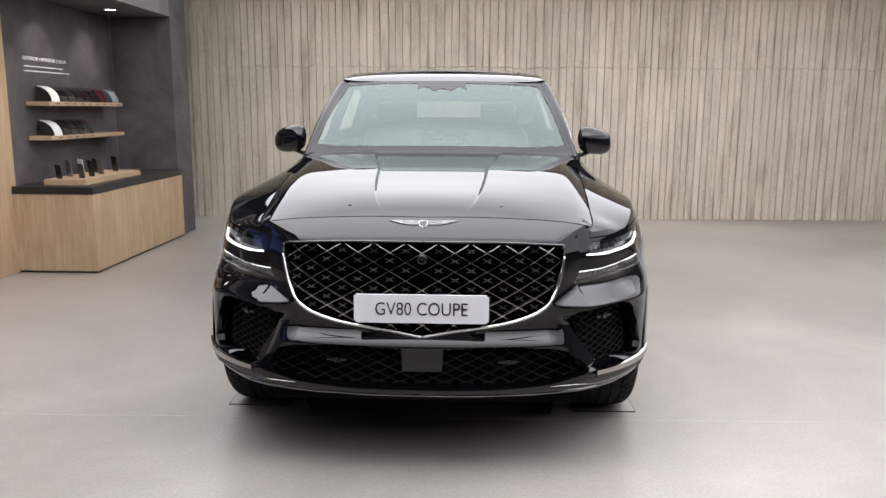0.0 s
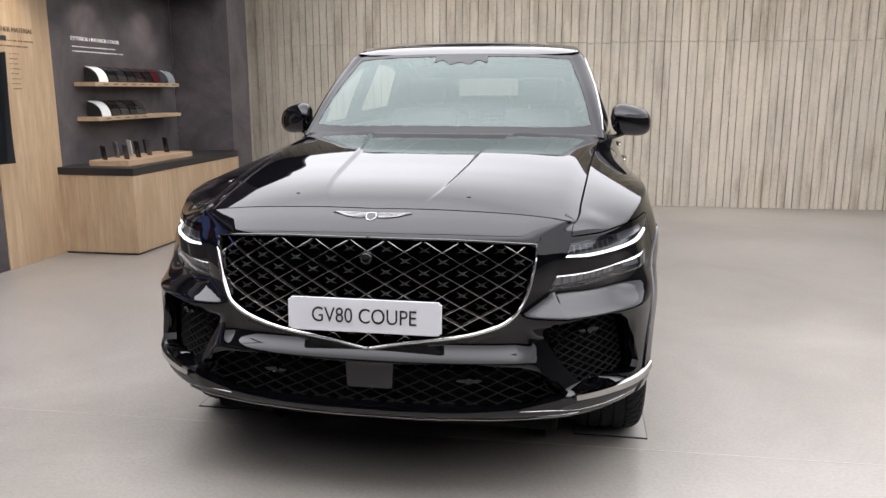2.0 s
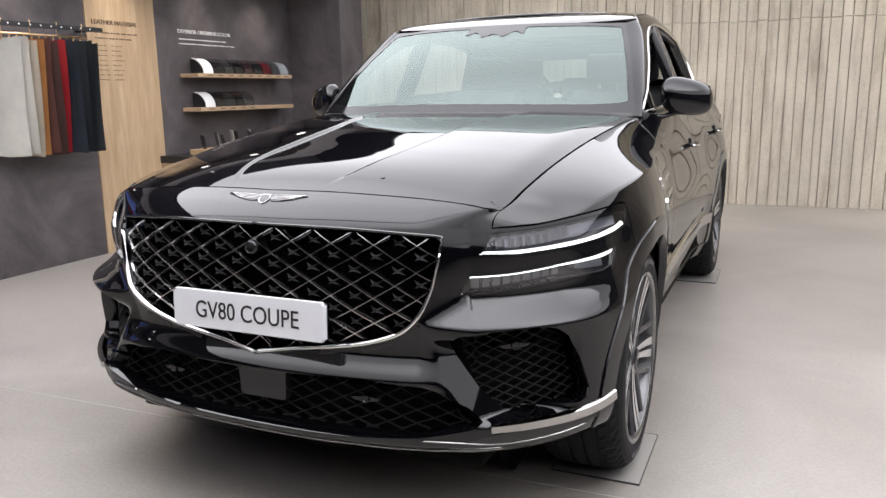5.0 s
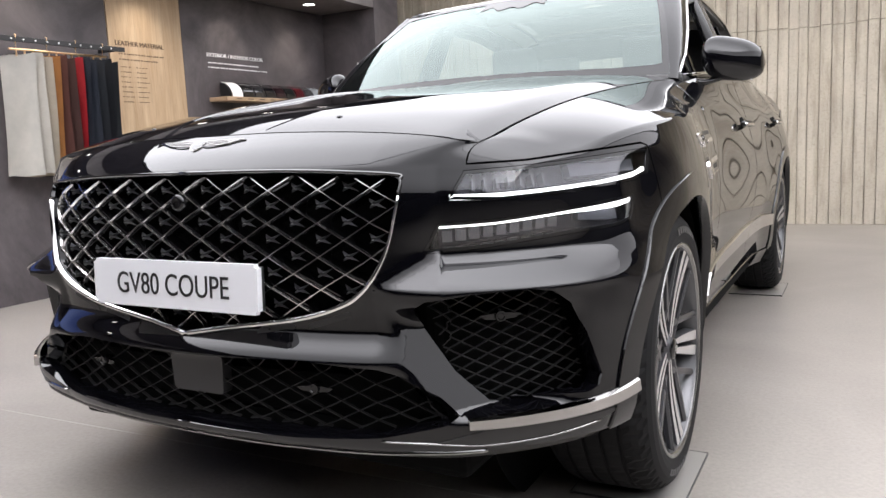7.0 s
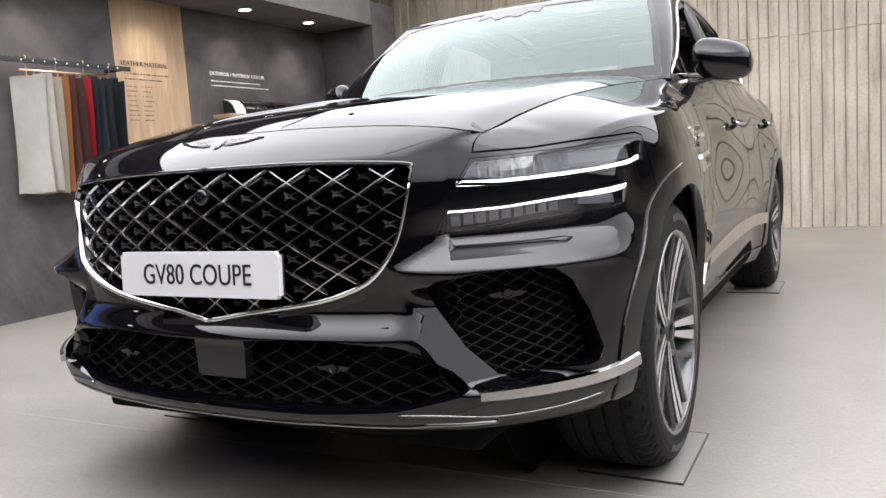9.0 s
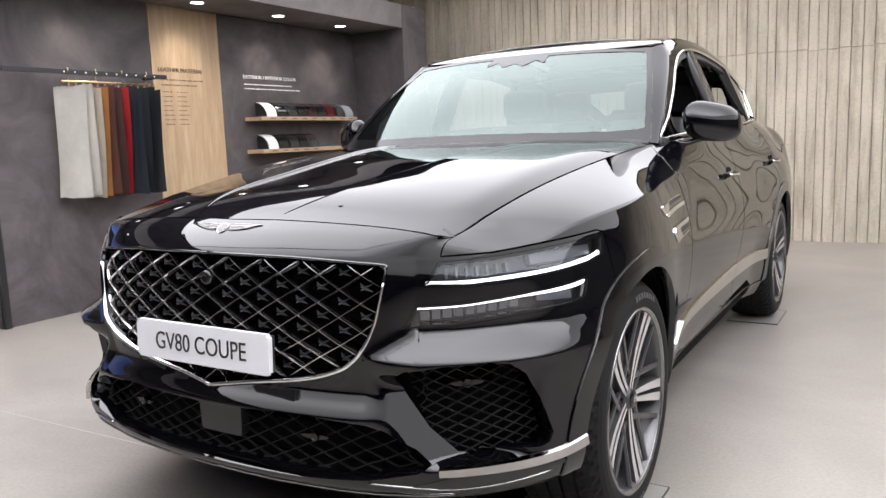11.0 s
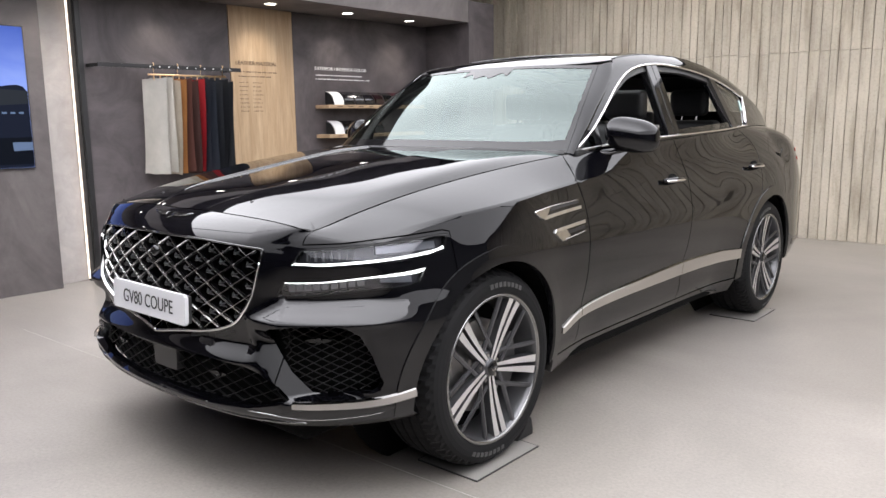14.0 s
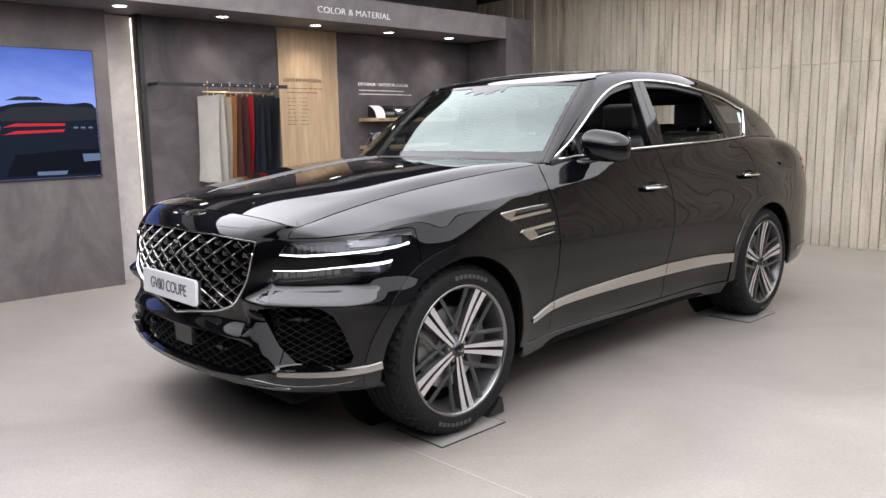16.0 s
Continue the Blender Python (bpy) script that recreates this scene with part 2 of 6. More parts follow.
floor_ob = tagged(obj("floor", box(-9, 12, -15, 8.5, -0.2, 0.0), FLOOR), "polished grey concrete showroom floor with thin joints", "floor", kind="structure")
for a, b in [((-2.6, -0.345), (4.6, -0.17))]:
    d = Vector((b[0] - a[0], b[1] - a[1], 0)).normalized()
    s = Vector((-d.y, d.x, 0)) * 0.0017
    bm = bmesh.new()
    q = [Vector((*a, 0.0012)) - s, Vector((*b, 0.0012)) - s, Vector((*b, 0.0012)) + s, Vector((*a, 0.0012)) + s]
    lo = [bm.verts.new(v - Vector((0, 0, 0.003))) for v in q]
    hi = [bm.verts.new(v) for v in q]
    bm.faces.new(hi)
    for k in range(4):
        bm.faces.new((lo[k], lo[(k + 1) % 4], hi[(k + 1) % 4], hi[k]))
    tagged(part("floor_joint", bm, JOINT, floor_ob), kind="structure")

# closing walls of the hall, out of the picture
tagged(obj("wall_south", box(-7, 9.3, -14.2, -14, 0, 4.4), GREY_WALL), "plain grey wall closing the hall", "wall", kind="structure")
tagged(obj("wall_east", box(9.0, 9.2, -14, 8, 0, 4.4), GREY_WALL), "plain grey wall closing the hall", "wall", kind="structure")
tagged(obj("wall_west", box(-7.2, -7.0, -14.2, 8, 0, 4.4), GREY_WALL), "plain grey wall closing the hall", "wall", kind="structure")
tagged(obj("ceiling", box(-7.2, 9.3, -14.2, 8, 4.4, 4.6), DARK_CEILING), "dark painted showroom ceiling", "ceiling", kind="structure")


panel = thing("ceiling_light", "large luminous stretch-film ceiling panel in a thin black frame", "ceiling light")
for x0, x1, y0, y1, film in ((-2.7, 4.0, -1.585, 5.5, PANEL_LIGHT), (4.03, 8.2, -4.6, 5.5, PANEL_SIDE), (-2.7, 4.0, -4.6, -1.615, PANEL_LIGHT)):
    part("diffuser", box(x0, x1, y0, y1, 2.98, 3.00), film, panel)
for a, b, c, d in ((-2.73, -2.702, -4.63, 5.53), (8.202, 8.23, -4.63, 5.53), (-2.7, 8.2, -4.63, -4.602), (-2.7, 8.2, 5.502, 5.53), (-2.7, 4.001, -1.614, -1.586), (4.002, 4.028, -4.6, 5.5)):
    part("frame", box(a, b, c, d, 2.96, 3.02), BLACK_METAL, panel)
for x in (-2.6, 2.7, 8.1):
    for y in (-4.5, 5.4):
        part("hanger", box(x - 0.02, x + 0.02, y - 0.02, y + 0.02, 3.002, 4.398), BLACK_METAL, panel)

# added baffle, out of view: darkens what the car's upper flank reflects
tagged(obj("trim_light_baffle", box(-6.9, 8.9, 5.535, 5.575, 2.96, 4.398), DARK_CEILING), "unseen dark board added to keep the lit upper wall out of the car's reflections", "bulkhead", kind="structure")
# added fill light, out of view, that lifts the concrete wall's brightness
wall_fill = thing("wall_washer", "unseen linear fill light added above the concrete wall to brighten it", "ceiling light")
part("casing", box(-3.0, 5.2, 5.60, 5.90, 4.30, 4.398), BLACK_METAL, wall_fill)
part("diffuser", box(-2.95, 5.15, 5.63, 5.87, 4.285, 4.2995), WALL_FILL_GLOW, wall_fill)


def board_wall():
    """Board-formed concrete: one strip of wall between each pair of rough vertical fins."""
    rng = random.Random(5)
    base = tagged(obj("wall_north", box(-7, 9, 0.03, 0.3, 0, 4.4), CONCRETE), "board-formed beige concrete wall with rough vertical ridges", "wall", kind="structure")
    base.matrix_world = pose(0, 6.44, 0, 0, 0, 1.6)
    x = -5.0
    while x < 8.5:
        w = rng.choice((0.082, 0.088, 0.094, 0.10, 0.11)) * rng.uniform(0.93, 1.07)
        off = rng.uniform(-0.009, 0.009)
        lift = 1.93 + rng.uniform(-0.012, 0.012)
        for z0, z1, o in ((0.0, lift - 0.0015, off), (lift + 0.0015, 4.4, off + rng.uniform(-0.004, 0.004))):
            part("board", box(x + 0.0042, x + w - 0.0042, o, 0.05, z0, z1, 0.003, seg=1), CONCRETE, base)
        # the broken ridge of set mortar between two boards
        bm = bmesh.new()
        n = 240
        prev = None
        wob = rng.uniform(0, 50)
        for i in range(n + 1):
            z = 4.4 * i / n
            k = noise.noise((x * 7, z * 1.7, wob))
            j = noise.noise((x * 9, z * 11.0, wob + 9))
            half = max(0.0015, 0.0042 + 0.003 * k + 0.004 * j)
            out = max(-0.022, -0.012 + 0.026 * k + 0.030 * j)
            sx = 0.006 * noise.noise((x * 3, z * 2.5, wob + 30))
            sx -= 0.004
            ring = [bm.verts.new((x + sx - half, 0.028, z)), bm.verts.new((x + sx - half * 0.4, -out, z)), bm.verts.new((x + sx + half * 0.6, -out * 0.9, z)), bm.verts.new((x + sx + half, 0.028, z))]
            if prev:
                for q in range(3):
                    bm.faces.new((prev[q], prev[q + 1], ring[q + 1], ring[q]))
            prev = ring
        part("ridge", bm, CONCRETE, base)
        x += w


board_wall()

# booth: back wall panels, lintel, end return
tagged(obj("wall_booth", box(-4.3, -3.98, -8.0, 5.28, 0, 4.2), PLASTER), "dark grey plaster wall behind the display booth", "wall", kind="structure")


def slab(name, x0, x1, y0, y1, z0, z1, material, label, category="wall panel"):
    return tagged(obj(name, box(x0, x1, y0, y1, z0, z1, 0.0025), material), label, category, kind="structure")


slab("trim_panel_leather", -3.96, BX, 0.70, 2.072, 0.0, 2.355, PLASTER, "dark grey plaster wall panel behind the leather rail")
slab("trim_panel_oak", -3.96, BX + 0.004, 2.078, 2.812, 0.0, 2.355, OAK, "pale oak veneer wall panel with brown lettering")
slab("trim_panel_colour", -3.96, BX, 2.818, 4.80, 0.0, 2.355, PLASTER, "dark grey plaster wall panel behind the shelves")
slab("trim_cheek", -3.96, BX + 0.03, 0.655, 0.697, 0.0, 2.355, BLACK_TOP, "dark edge board of the booth bay")
slab("trim_return", BX, -3.05, 4.803, 5.27, 0.0, 2.60, PLASTER, "dark grey plaster return wall at the booth's end")
slab("trim_lintel", -3.96, -3.05, -6.0, 4.80, 2.36, 2.605, PLASTER_LIGHT, "grey plaster lintel with white lettering over the booth", "lintel")
slab("trim_panel_screen", -3.96, -3.66, -7.5, 0.375, 0.0, 2.355, PLASTER_MID, "taupe plaster wall panel carrying the screen")
slab("trim_recess", -3.978, -3.82, 0.38, 0.6545, 0.0, 2.355, RECESS, "plaster back of the lit recess beside the bay")
led = thing("light_strip", "warm vertical light strip in the wall recess", "light strip")
part("profile", box(-3.80, -3.70, 0.6492, 0.6545, 0.0, 2.34), BLACK_METAL, led)
part("diffuser", box(-3.80, -3.775, 0.644, 0.649, 0.02, 2.33), LED_STRIP, led)
text_mesh("lettering", "COLOR & MATERIAL", 0.085, WHITE_INK, pose(-3.0495, 2.13, 2.428, 90, 0, 90), None, 0.003, 0.89, thin=0.016)
tagged(bpy.data.objects["lettering"], "white raised capital letters on the lintel", "lettering", kind="structure")


def downlight(x, y):
    d = thing("downlight", "round recessed downlight glowing warm white", "downlight", "downlights in the lintel")
    bm = lathe([(0.052, 2.3575), (0.060, 2.3555), (0.064, 2.3598)], 28, "z")
    bm.transform(Matrix.Translation((x, y, 0)))
    part("ring", bm, mat("white_lamp_ring", (0.8, 0.8, 0.8), 0.4), d, "", True)
    bm = lathe([(0.0, 2.3578), (0.030, 2.3578), (0.0515, 2.3585)], 28, "z")
    bm.transform(Matrix.Translation((x, y, 0)))
    part("lens", bm, SPOT_LIGHT, d)
    la = bpy.data.lights.new("downlight", "SPOT")
    la.energy, la.color, la.spot_size, la.spot_blend, la.shadow_soft_size = 31, (1.0, 0.90, 0.80), radians(100), 1.0, 0.04
    ob = new("downlight_beam", la)
    ob.matrix_world = look((x, y, 2.350), (x - 0.30, y, 0.6))
    ob.parent = d


for y in (-1.5, -0.55, 0.39, 1.34, 2.355, 3.31, 4.22):
    downlight(-3.42 if y > 0.5 else -3.36, y)

# lettering and small print on the panels
def bars(name, label, x, y0, z, rows, material, seed, gap=0.034, h=0.012, col=None):
    rng = random.Random(seed)
    t = thing(name, label, "lettering")
    t.location = (x, y0, z)
    for r, width in enumerate(rows):
        y = 0.0
        while y < width - 0.015:
            w = min(rng.uniform(0.007, 0.019), width - y)
            part("word_bar", box(-0.004, 0.0012, y, y + w, -r * gap, -r * gap + h), material, t)
            y += w + rng.choice((0.006, 0.006, 0.016))
    return t


tx = text_mesh("lettering", "LEATHER MATERIAL", 0.052, BROWN_INK, pose(BX + 0.0065, 2.135, 1.822, 90, 0, 90), None, 0.002, 0.470, thin=0.0)
tagged(tx, "dark brown capital letters on the oak panel", "lettering", kind="structure")
tx = text_mesh("lettering", "EXTERIOR / INTERIOR COLOR", 0.047, WHITE_INK, pose(BX + 0.0022, 3.09, 1.808, 90, 0, 90), None, 0.002, 0.722, thin=0.012)
tagged(tx, "white capital letters on the dark plaster panel", "lettering", kind="structure")
bars("small_print", "two lines of small brown print on the oak panel", BX + 0.005, 2.16, 1.752, (0.44, 0.39), BROWN_INK, 3, 0.042, 0.011)
bars("small_print", "column of tiny brown print on the oak panel", BX + 0.005, 2.165, 1.655, (0.105, 0.115, 0.10, 0.11, 0.10, 0.115, 0.12, 0.11), BROWN_INK, 4, 0.038, 0.007)
bars("small_print", "column of tiny brown print on the oak panel", BX + 0.005, 2.315, 1.655, (0.11, 0.105, 0.115, 0.125, 0.10, 0.11, 0.12, 0.11), BROWN_INK, 5, 0.038, 0.007)
bars("small_print", "two lines of small white print on the dark panel", BX + 0.001, 3.10, 1.752, (0.66, 0.78), WHITE_INK, 6, 0.040, 0.009)

# hanging leather samples
rail = thing("sample_rail", "black wall rail with small screws", "rail")
part("bar", box(-3.505, -3.49, 0.72, 2.045, 1.738, 1.772, 0.002), BLACK_METAL, rail)
for y in (0.735, 1.99):
    part("bracket", box(-3.70, -3.506, y - 0.012, y + 0.012, 1.742, 1.768, 0.002), BLACK_METAL, rail)
for k in range(10):
    bm = lathe([(0.0, 0.004), (0.005, 0.003), (0.006, 0.0)], 10)
    bm.transform(Matrix.Translation((-3.4902, 1.16 + k * 0.085, 1.755)))
    part("screw", bm, WHITE_INK, rail)
BRASS = mat("brass_rod", (0.72, 0.50, 0.28), 0.3, 1.0)
rod = thing("hanging_rod", "thin brass rod hung below the rail by hooks", "rod")
part("rod", tube([(-3.497, 1.14, 1.690), (-3.497, 1.88, 1.690)], 0.008), BRASS, rod, "", True)
for k in range(4):
    y = 1.19 + k * 0.22
    part("hook", tube([(-3.497, y, 1.690), (-3.497, y, 1.735), (-3.486, y, 1.780), (-3.497, y, 1.785)], 0.004), BRASS, rod, "", True)


def leather(name, col, seed):
    m = mat(name, col, 0.62, spec=0.3)
    c = coords(m)
    f = grain(m, c, 160, 4, 0.6)
    b = grain(m, c, 5, 4, 0.6)
    r = ramp(m, b, "Fac", [(0.3, tuple(v * 0.86 for v in col)), (0.7, tuple(min(1, v * 1.1) for v in col))])
    wire(m, r, "Color", bsdf(m), "Base Color")
    bump(m, f, "Fac", 0.15, 0.002)
    return m


hides = [("cream", (0.56, 0.535, 0.48)), ("cream", (0.52, 0.49, 0.43)), ("beige", (0.44, 0.38, 0.30)), ("tan", (0.34, 0.145, 0.045)), ("chestnut brown", (0.085, 0.032, 0.024)), ("dark brown", (0.05, 0.022, 0.018)), ("red", (0.26, 0.010, 0.014)),
         ("navy", (0.014, 0.017, 0.026)), ("navy", (0.016, 0.020, 0.030)), ("charcoal", (0.012, 0.014, 0.018)), ("black", (0.010, 0.011, 0.014)), ("charcoal", (0.016, 0.018, 0.022))]
hides = [(n, tuple(v * 0.78 for v in c)) for n, c in hides]
for k, (nm, col) in enumerate(hides):
    y0 = 1.150 + k * 0.058
    sample = thing("leather_sample", nm + " leather hide hanging from the brass rod", "leather sample", "leather samples on the rail")
    bm = bmesh.new()
    rows = []
    for i in range(14):
        z = 1.655 - 0.785 * i / 13 + 0.012 * math.sin(k * 2.1)
        row = []
        for j in range(9):
            f = j / 8
            wv = 0.017 * math.sin(3.6 * f + k * 1.7 + 2.9 * i / 13) * (0.25 + 0.75 * i / 13)
            row.append((-3.62 + 0.245 * f + 0.02 * (i / 13) * (f - 0.5), y0 + 0.085 * f + wv - 0.03 * (i / 13), z + 0.004 * math.sin(9 * f + k)))
        rows.append(row)
    for q in (0, 0.004):
        vs = [[bm.verts.new((x, y + q, z)) for x, y, z in r] for r in rows]
        for a, b in zip(vs, vs[1:]):
            for j in range(8):
                bm.faces.new((a[j], a[j + 1], b[j + 1], b[j]) if q == 0 else (a[j], b[j], b[j + 1], a[j + 1]))
    bmesh.ops.recalc_face_normals(bm, faces=bm.faces)
    part("hide", bm, leather(nm + "_leather", col, k), sample, "", True)
    part("clip", tube([(-3.50, y0 + 0.04, 1.645), (-3.497, y0 + 0.04, 1.684)], 0.006), BRASS, sample)

# shelves with painted colour samples
for z, n in ((1.452, 9), (1.152, 5)):
    shelf = thing("shelf", "pale oak wall shelf with small engraved marks", "shelf", "shelves in the booth")
    part("board", box(BX, BX + 0.205, 3.08, 4.525, z - 0.036, z, 0.002), OAK_SHELF, shelf)
    for k in range(n):
        part("mark", box(BX + 0.2045, BX + 0.2062, 3.20 + k * 0.148, 3.27 + k * 0.148, z - 0.022, z - 0.012), BROWN_INK, shelf)
tones = [("white", (0.75, 0.75, 0.74)), ("black", (0.006, 0.006, 0.007)), ("dark grey", (0.02, 0.02, 0.022)), ("black", (0.006, 0.006, 0.008)), ("dark plum", (0.018, 0.008, 0.010)), ("black", (0.005, 0.006, 0.006)), ("dark red", (0.05, 0.004, 0.007)), ("dark grey", (0.03, 0.032, 0.035)), ("silver grey", (0.20, 0.22, 0.24))]
for row, z, n in ((0, 1.452, 9), (1, 1.152, 5)):
    for k in range(n):
        nm, col = tones[k] if row == 0 else (tones[k] if k < 4 else ("dark grey", (0.03, 0.03, 0.032)))
        y = 3.185 + k * 0.148
        t = thing("colour_sample", "curved gloss " + nm + " paint sample standing on a shelf", "colour sample", "paint samples on the shelves")
        bm = bmesh.new()
        rr = []
        for i in range(13):
            a = radians(8 + 82 * i / 12)
            for rad in (0.142, 0.136):
                rr.append((BX + 0.030 + 0.150 * math.sin(a) * rad / 0.142, z - 0.0 + rad * math.cos(a) * 0.98 + 0.001))
        outer, inner = rr[0::2], rr[1::2]
        loop = outer + inner[::-1]
        prism(loop, 0.128, lambda p, q, c: Vector((p, y + c, max(q, z + 0.0005))), bm)
        part("shell", bm, mat(nm.replace(" ", "_") + "_sample_paint", col, 0.08, 0.0, 0.5), t)
        bm = prism([(BX + 0.03, z), (BX + 0.165, z), (BX + 0.16, z + 0.02), (BX + 0.12, z + 0.085), (BX + 0.07, z + 0.125), (BX + 0.03, z + 0.13)], 0.006, lambda p, q, c: Vector((p, y + 0.004 + c, q)))
        part("rib", bm, BLACK_TOP, t)

# counter
counter = thing("counter", "oak veneer counter with a black top against the booth wall", "counter")
part("body", box(BX, -3.005, 2.75, 4.80, 0.018, 0.679, 0.002), OAK, counter)
part("plinth", box(BX, -3.025, 2.77, 4.80, 0.0, 0.018), BLACK_TOP, counter)
part("top", box(BX, -3.0, 2.743, 4.80, 0.680, 0.742, 0.003), BLACK_TOP, counter, "matt black counter top")
stand = thing("sample_block", "long pale oak block holding upright material samples", "display block")
part("block", box(-3.50, -3.13, 2.90, 4.02, 0.742, 0.790, 0.003), OAK_SHELF, stand)
for k, (x, y, col, metal, h) in enumerate([(-3.40, 2.98, (0.008, 0.008, 0.008), 0, 0.125), (-3.24, 3.06, (0.05, 0.05, 0.052), 0.3, 0.13), (-3.42, 3.20, (0.30, 0.30, 0.31), 0.8, 0.15), (-3.25, 3.26, (0.010, 0.010, 0.010), 0, 0.15),
                                           (-3.42, 3.42, (0.62, 0.62, 0.60), 0.4, 0.15), (-3.28, 3.50, (0.16, 0.16, 0.165), 0.6, 0.15), (-3.40, 3.66, (0.012, 0.012, 0.012), 0, 0.14), (-3.30, 3.84, (0.008, 0.008, 0.008), 0, 0.15)]):
    t = thing("material_sample", ("dark" if max(col) < 0.1 else "silver") + " upright trim sample tablet leaning in the oak block", "material sample", "trim samples on the counter")
    bm = box(-0.006, 0.006, -0.035, 0.035, 0.0, h, 0.003)
    bm.transform(Matrix.Translation((x, y, 0.7885)) @ Matrix.Rotation(radians(12), 4, "X") @ Matrix.Rotation(radians(62), 4, "Z"))
    part("tablet", bm, mat("trim_tablet", col, 0.25, metal), t)

# wall screen with a still picture of a car under an evening sky
tv = thing("wall_screen", "large wall screen showing a dark car under a blue sky", "screen")
part("casing", box(-3.66, -3.64, -1.62, 0.247, 0.965, 2.02, 0.003), BLACK_METAL, tv)


def glow(name, col, k):
    m = emitter(name, col, k)
    bsdf(m).inputs["Specular IOR Level"].default_value = 0.05
    return m


SKY = mat("screen_sky", (0, 0, 0), 0.25, spec=0.1)
_c = coords(SKY, (1, 1, 1))
_n = grain(SKY, coords(SKY, (0.6, 0.8, 2.6)), 1.6, 6, 0.6, 0.8)
_sep = nd(SKY, "ShaderNodeSeparateXYZ")
wire(SKY, _c, "Vector", _sep, "Vector")
_mr = nd(SKY, "ShaderNodeMapRange")
_mr.inputs["From Min"].default_value, _mr.inputs["From Max"].default_value = 1.35, 2.0
wire(SKY, _sep, "Z", _mr, "Value")
_r = ramp(SKY, _mr, "Result", [(0.0, (0.26, 0.36, 0.80)), (0.4, (0.24, 0.34, 0.85)), (1.0, (0.07, 0.13, 0.50))])
_r2 = ramp(SKY, _n, "Fac", [(0.35, (0.40, 0.42, 0.46)), (0.7, (0.60, 0.58, 0.56))])
_m = mixed(SKY, (_r, "Color"), (_r2, "Color"), None, "OVERLAY", 0.8)
wire(SKY, _m, 2, bsdf(SKY), "Emission Color")
bsdf(SKY).inputs["Emission Strength"].default_value = 1.15


def screen_shape(name, pts, layer, m):
    bm = prism([(y, z) for y, z in pts], 0.0006, lambda a, b, c: Vector((-3.6398 + layer * 0.0007 + c, a, b)))
    return part(name, bm, m, tv)


SCR_BODY = glow("screen_dark_body", (0.010, 0.014, 0.030), 1.0)
SCR_GLASS = glow("screen_window", (0.025, 0.03, 0.04), 1.0)
SCR_RED = glow("screen_red_lamp", (0.60, 0.03, 0.05), 1.0)
SCR_PALE = glow("screen_pale_mark", (0.14, 0.20, 0.34), 1.0)
SCR_GROUND = glow("screen_ground", (0.012, 0.018, 0.045), 1.0)
screen_shape("picture_sky", [(-1.61, 0.975), (0.238, 0.975), (0.238, 2.01), (-1.61, 2.01)], 0, SKY)
screen_shape("picture_ground", [(-1.61, 0.976), (0.237, 0.976), (0.237, 1.22), (-1.61, 1.20)], 1, SCR_GROUND)
car_line = catmull([(-1.45, 1.03), (-1.42, 1.25), (-1.2, 1.36), (-0.95, 1.40), (-0.72, 1.47), (-0.52, 1.545), (-0.30, 1.585), (0.0, 1.575), (0.237, 1.535), (0.237, 0.99), (-0.3, 0.985), (-0.9, 0.985)], 5, True)
screen_shape("picture_car", [(min(0.236, p[0]), max(0.98, p[1])) for p in car_line], 2, SCR_BODY)
screen_shape("picture_flank", [(-0.95, 1.20), (-0.90, 1.37), (-0.62, 1.42), (-0.50, 1.40), (-0.56, 1.22)], 3, glow("screen_blue_flank", (0.05, 0.085, 0.22), 1.0))
screen_shape("picture_bumper", [(-0.50, 1.0), (-0.42, 1.17), (0.0, 1.20), (0.236, 1.20), (0.236, 1.0)], 3, glow("screen_black_bumper", (0.004, 0.006, 0.012), 1.0))
screen_shape("picture_window", [(-0.62, 1.44), (-0.42, 1.545), (0.0, 1.56), (0.236, 1.545), (0.236, 1.45), (-0.1, 1.43)], 3, SCR_GLASS)
screen_shape("picture_rack", [(-0.46, 1.60), (-0.36, 1.632), (-0.22, 1.632), (-0.18, 1.604)], 3, SCR_GLASS)
screen_shape("picture_lamp", [(-0.50, 1.385), (-0.40, 1.42), (-0.02, 1.418), (-0.03, 1.398), (-0.42, 1.395)], 4, SCR_RED)
screen_shape("picture_lamp", [(-0.50, 1.33), (-0.40, 1.36), (-0.03, 1.370), (-0.04, 1.350), (-0.42, 1.335)], 4, SCR_RED)
screen_shape("picture_plate", [(0.10, 1.10), (0.236, 1.105), (0.236, 1.165), (0.095, 1.165)], 4, SCR_PALE)
for k in range(3):
    screen_shape("picture_mark", [(0.04 + k * 0.06, 1.375), (0.075 + k * 0.06, 1.375), (0.075 + k * 0.06, 1.39), (0.04 + k * 0.06, 1.39)], 4, SCR_PALE)
screen_shape("picture_exhaust", [(-0.27, 1.0), (-0.05, 1.0), (-0.03, 1.03), (-0.27, 1.03)], 4, SCR_PALE)

# ---- the car ----
PAINT = mat("gloss_black_paint", (0.0018, 0.0018, 0.0026), 0.015, 0.0, 0.0, 0.5, 1.46)
PIANO = mat("gloss_black_trim", (0.004, 0.004, 0.0045), 0.06)
MATT_BLACK = mat("matt_black_plastic", (0.012, 0.012, 0.012), 0.45)
DEEP_BLACK = mat("black_recess", (0.003, 0.003, 0.003), 0.9, spec=0.1)
CHROME = mat("bright_chrome", (0.78, 0.77, 0.76), 0.05, 1.0)
DARK_CHROME = mat("dark_chrome", (0.30, 0.295, 0.29), 0.10, 1.0)
SATIN = mat("polished_aluminium", (0.60, 0.58, 0.55), 0.06, 1.0)
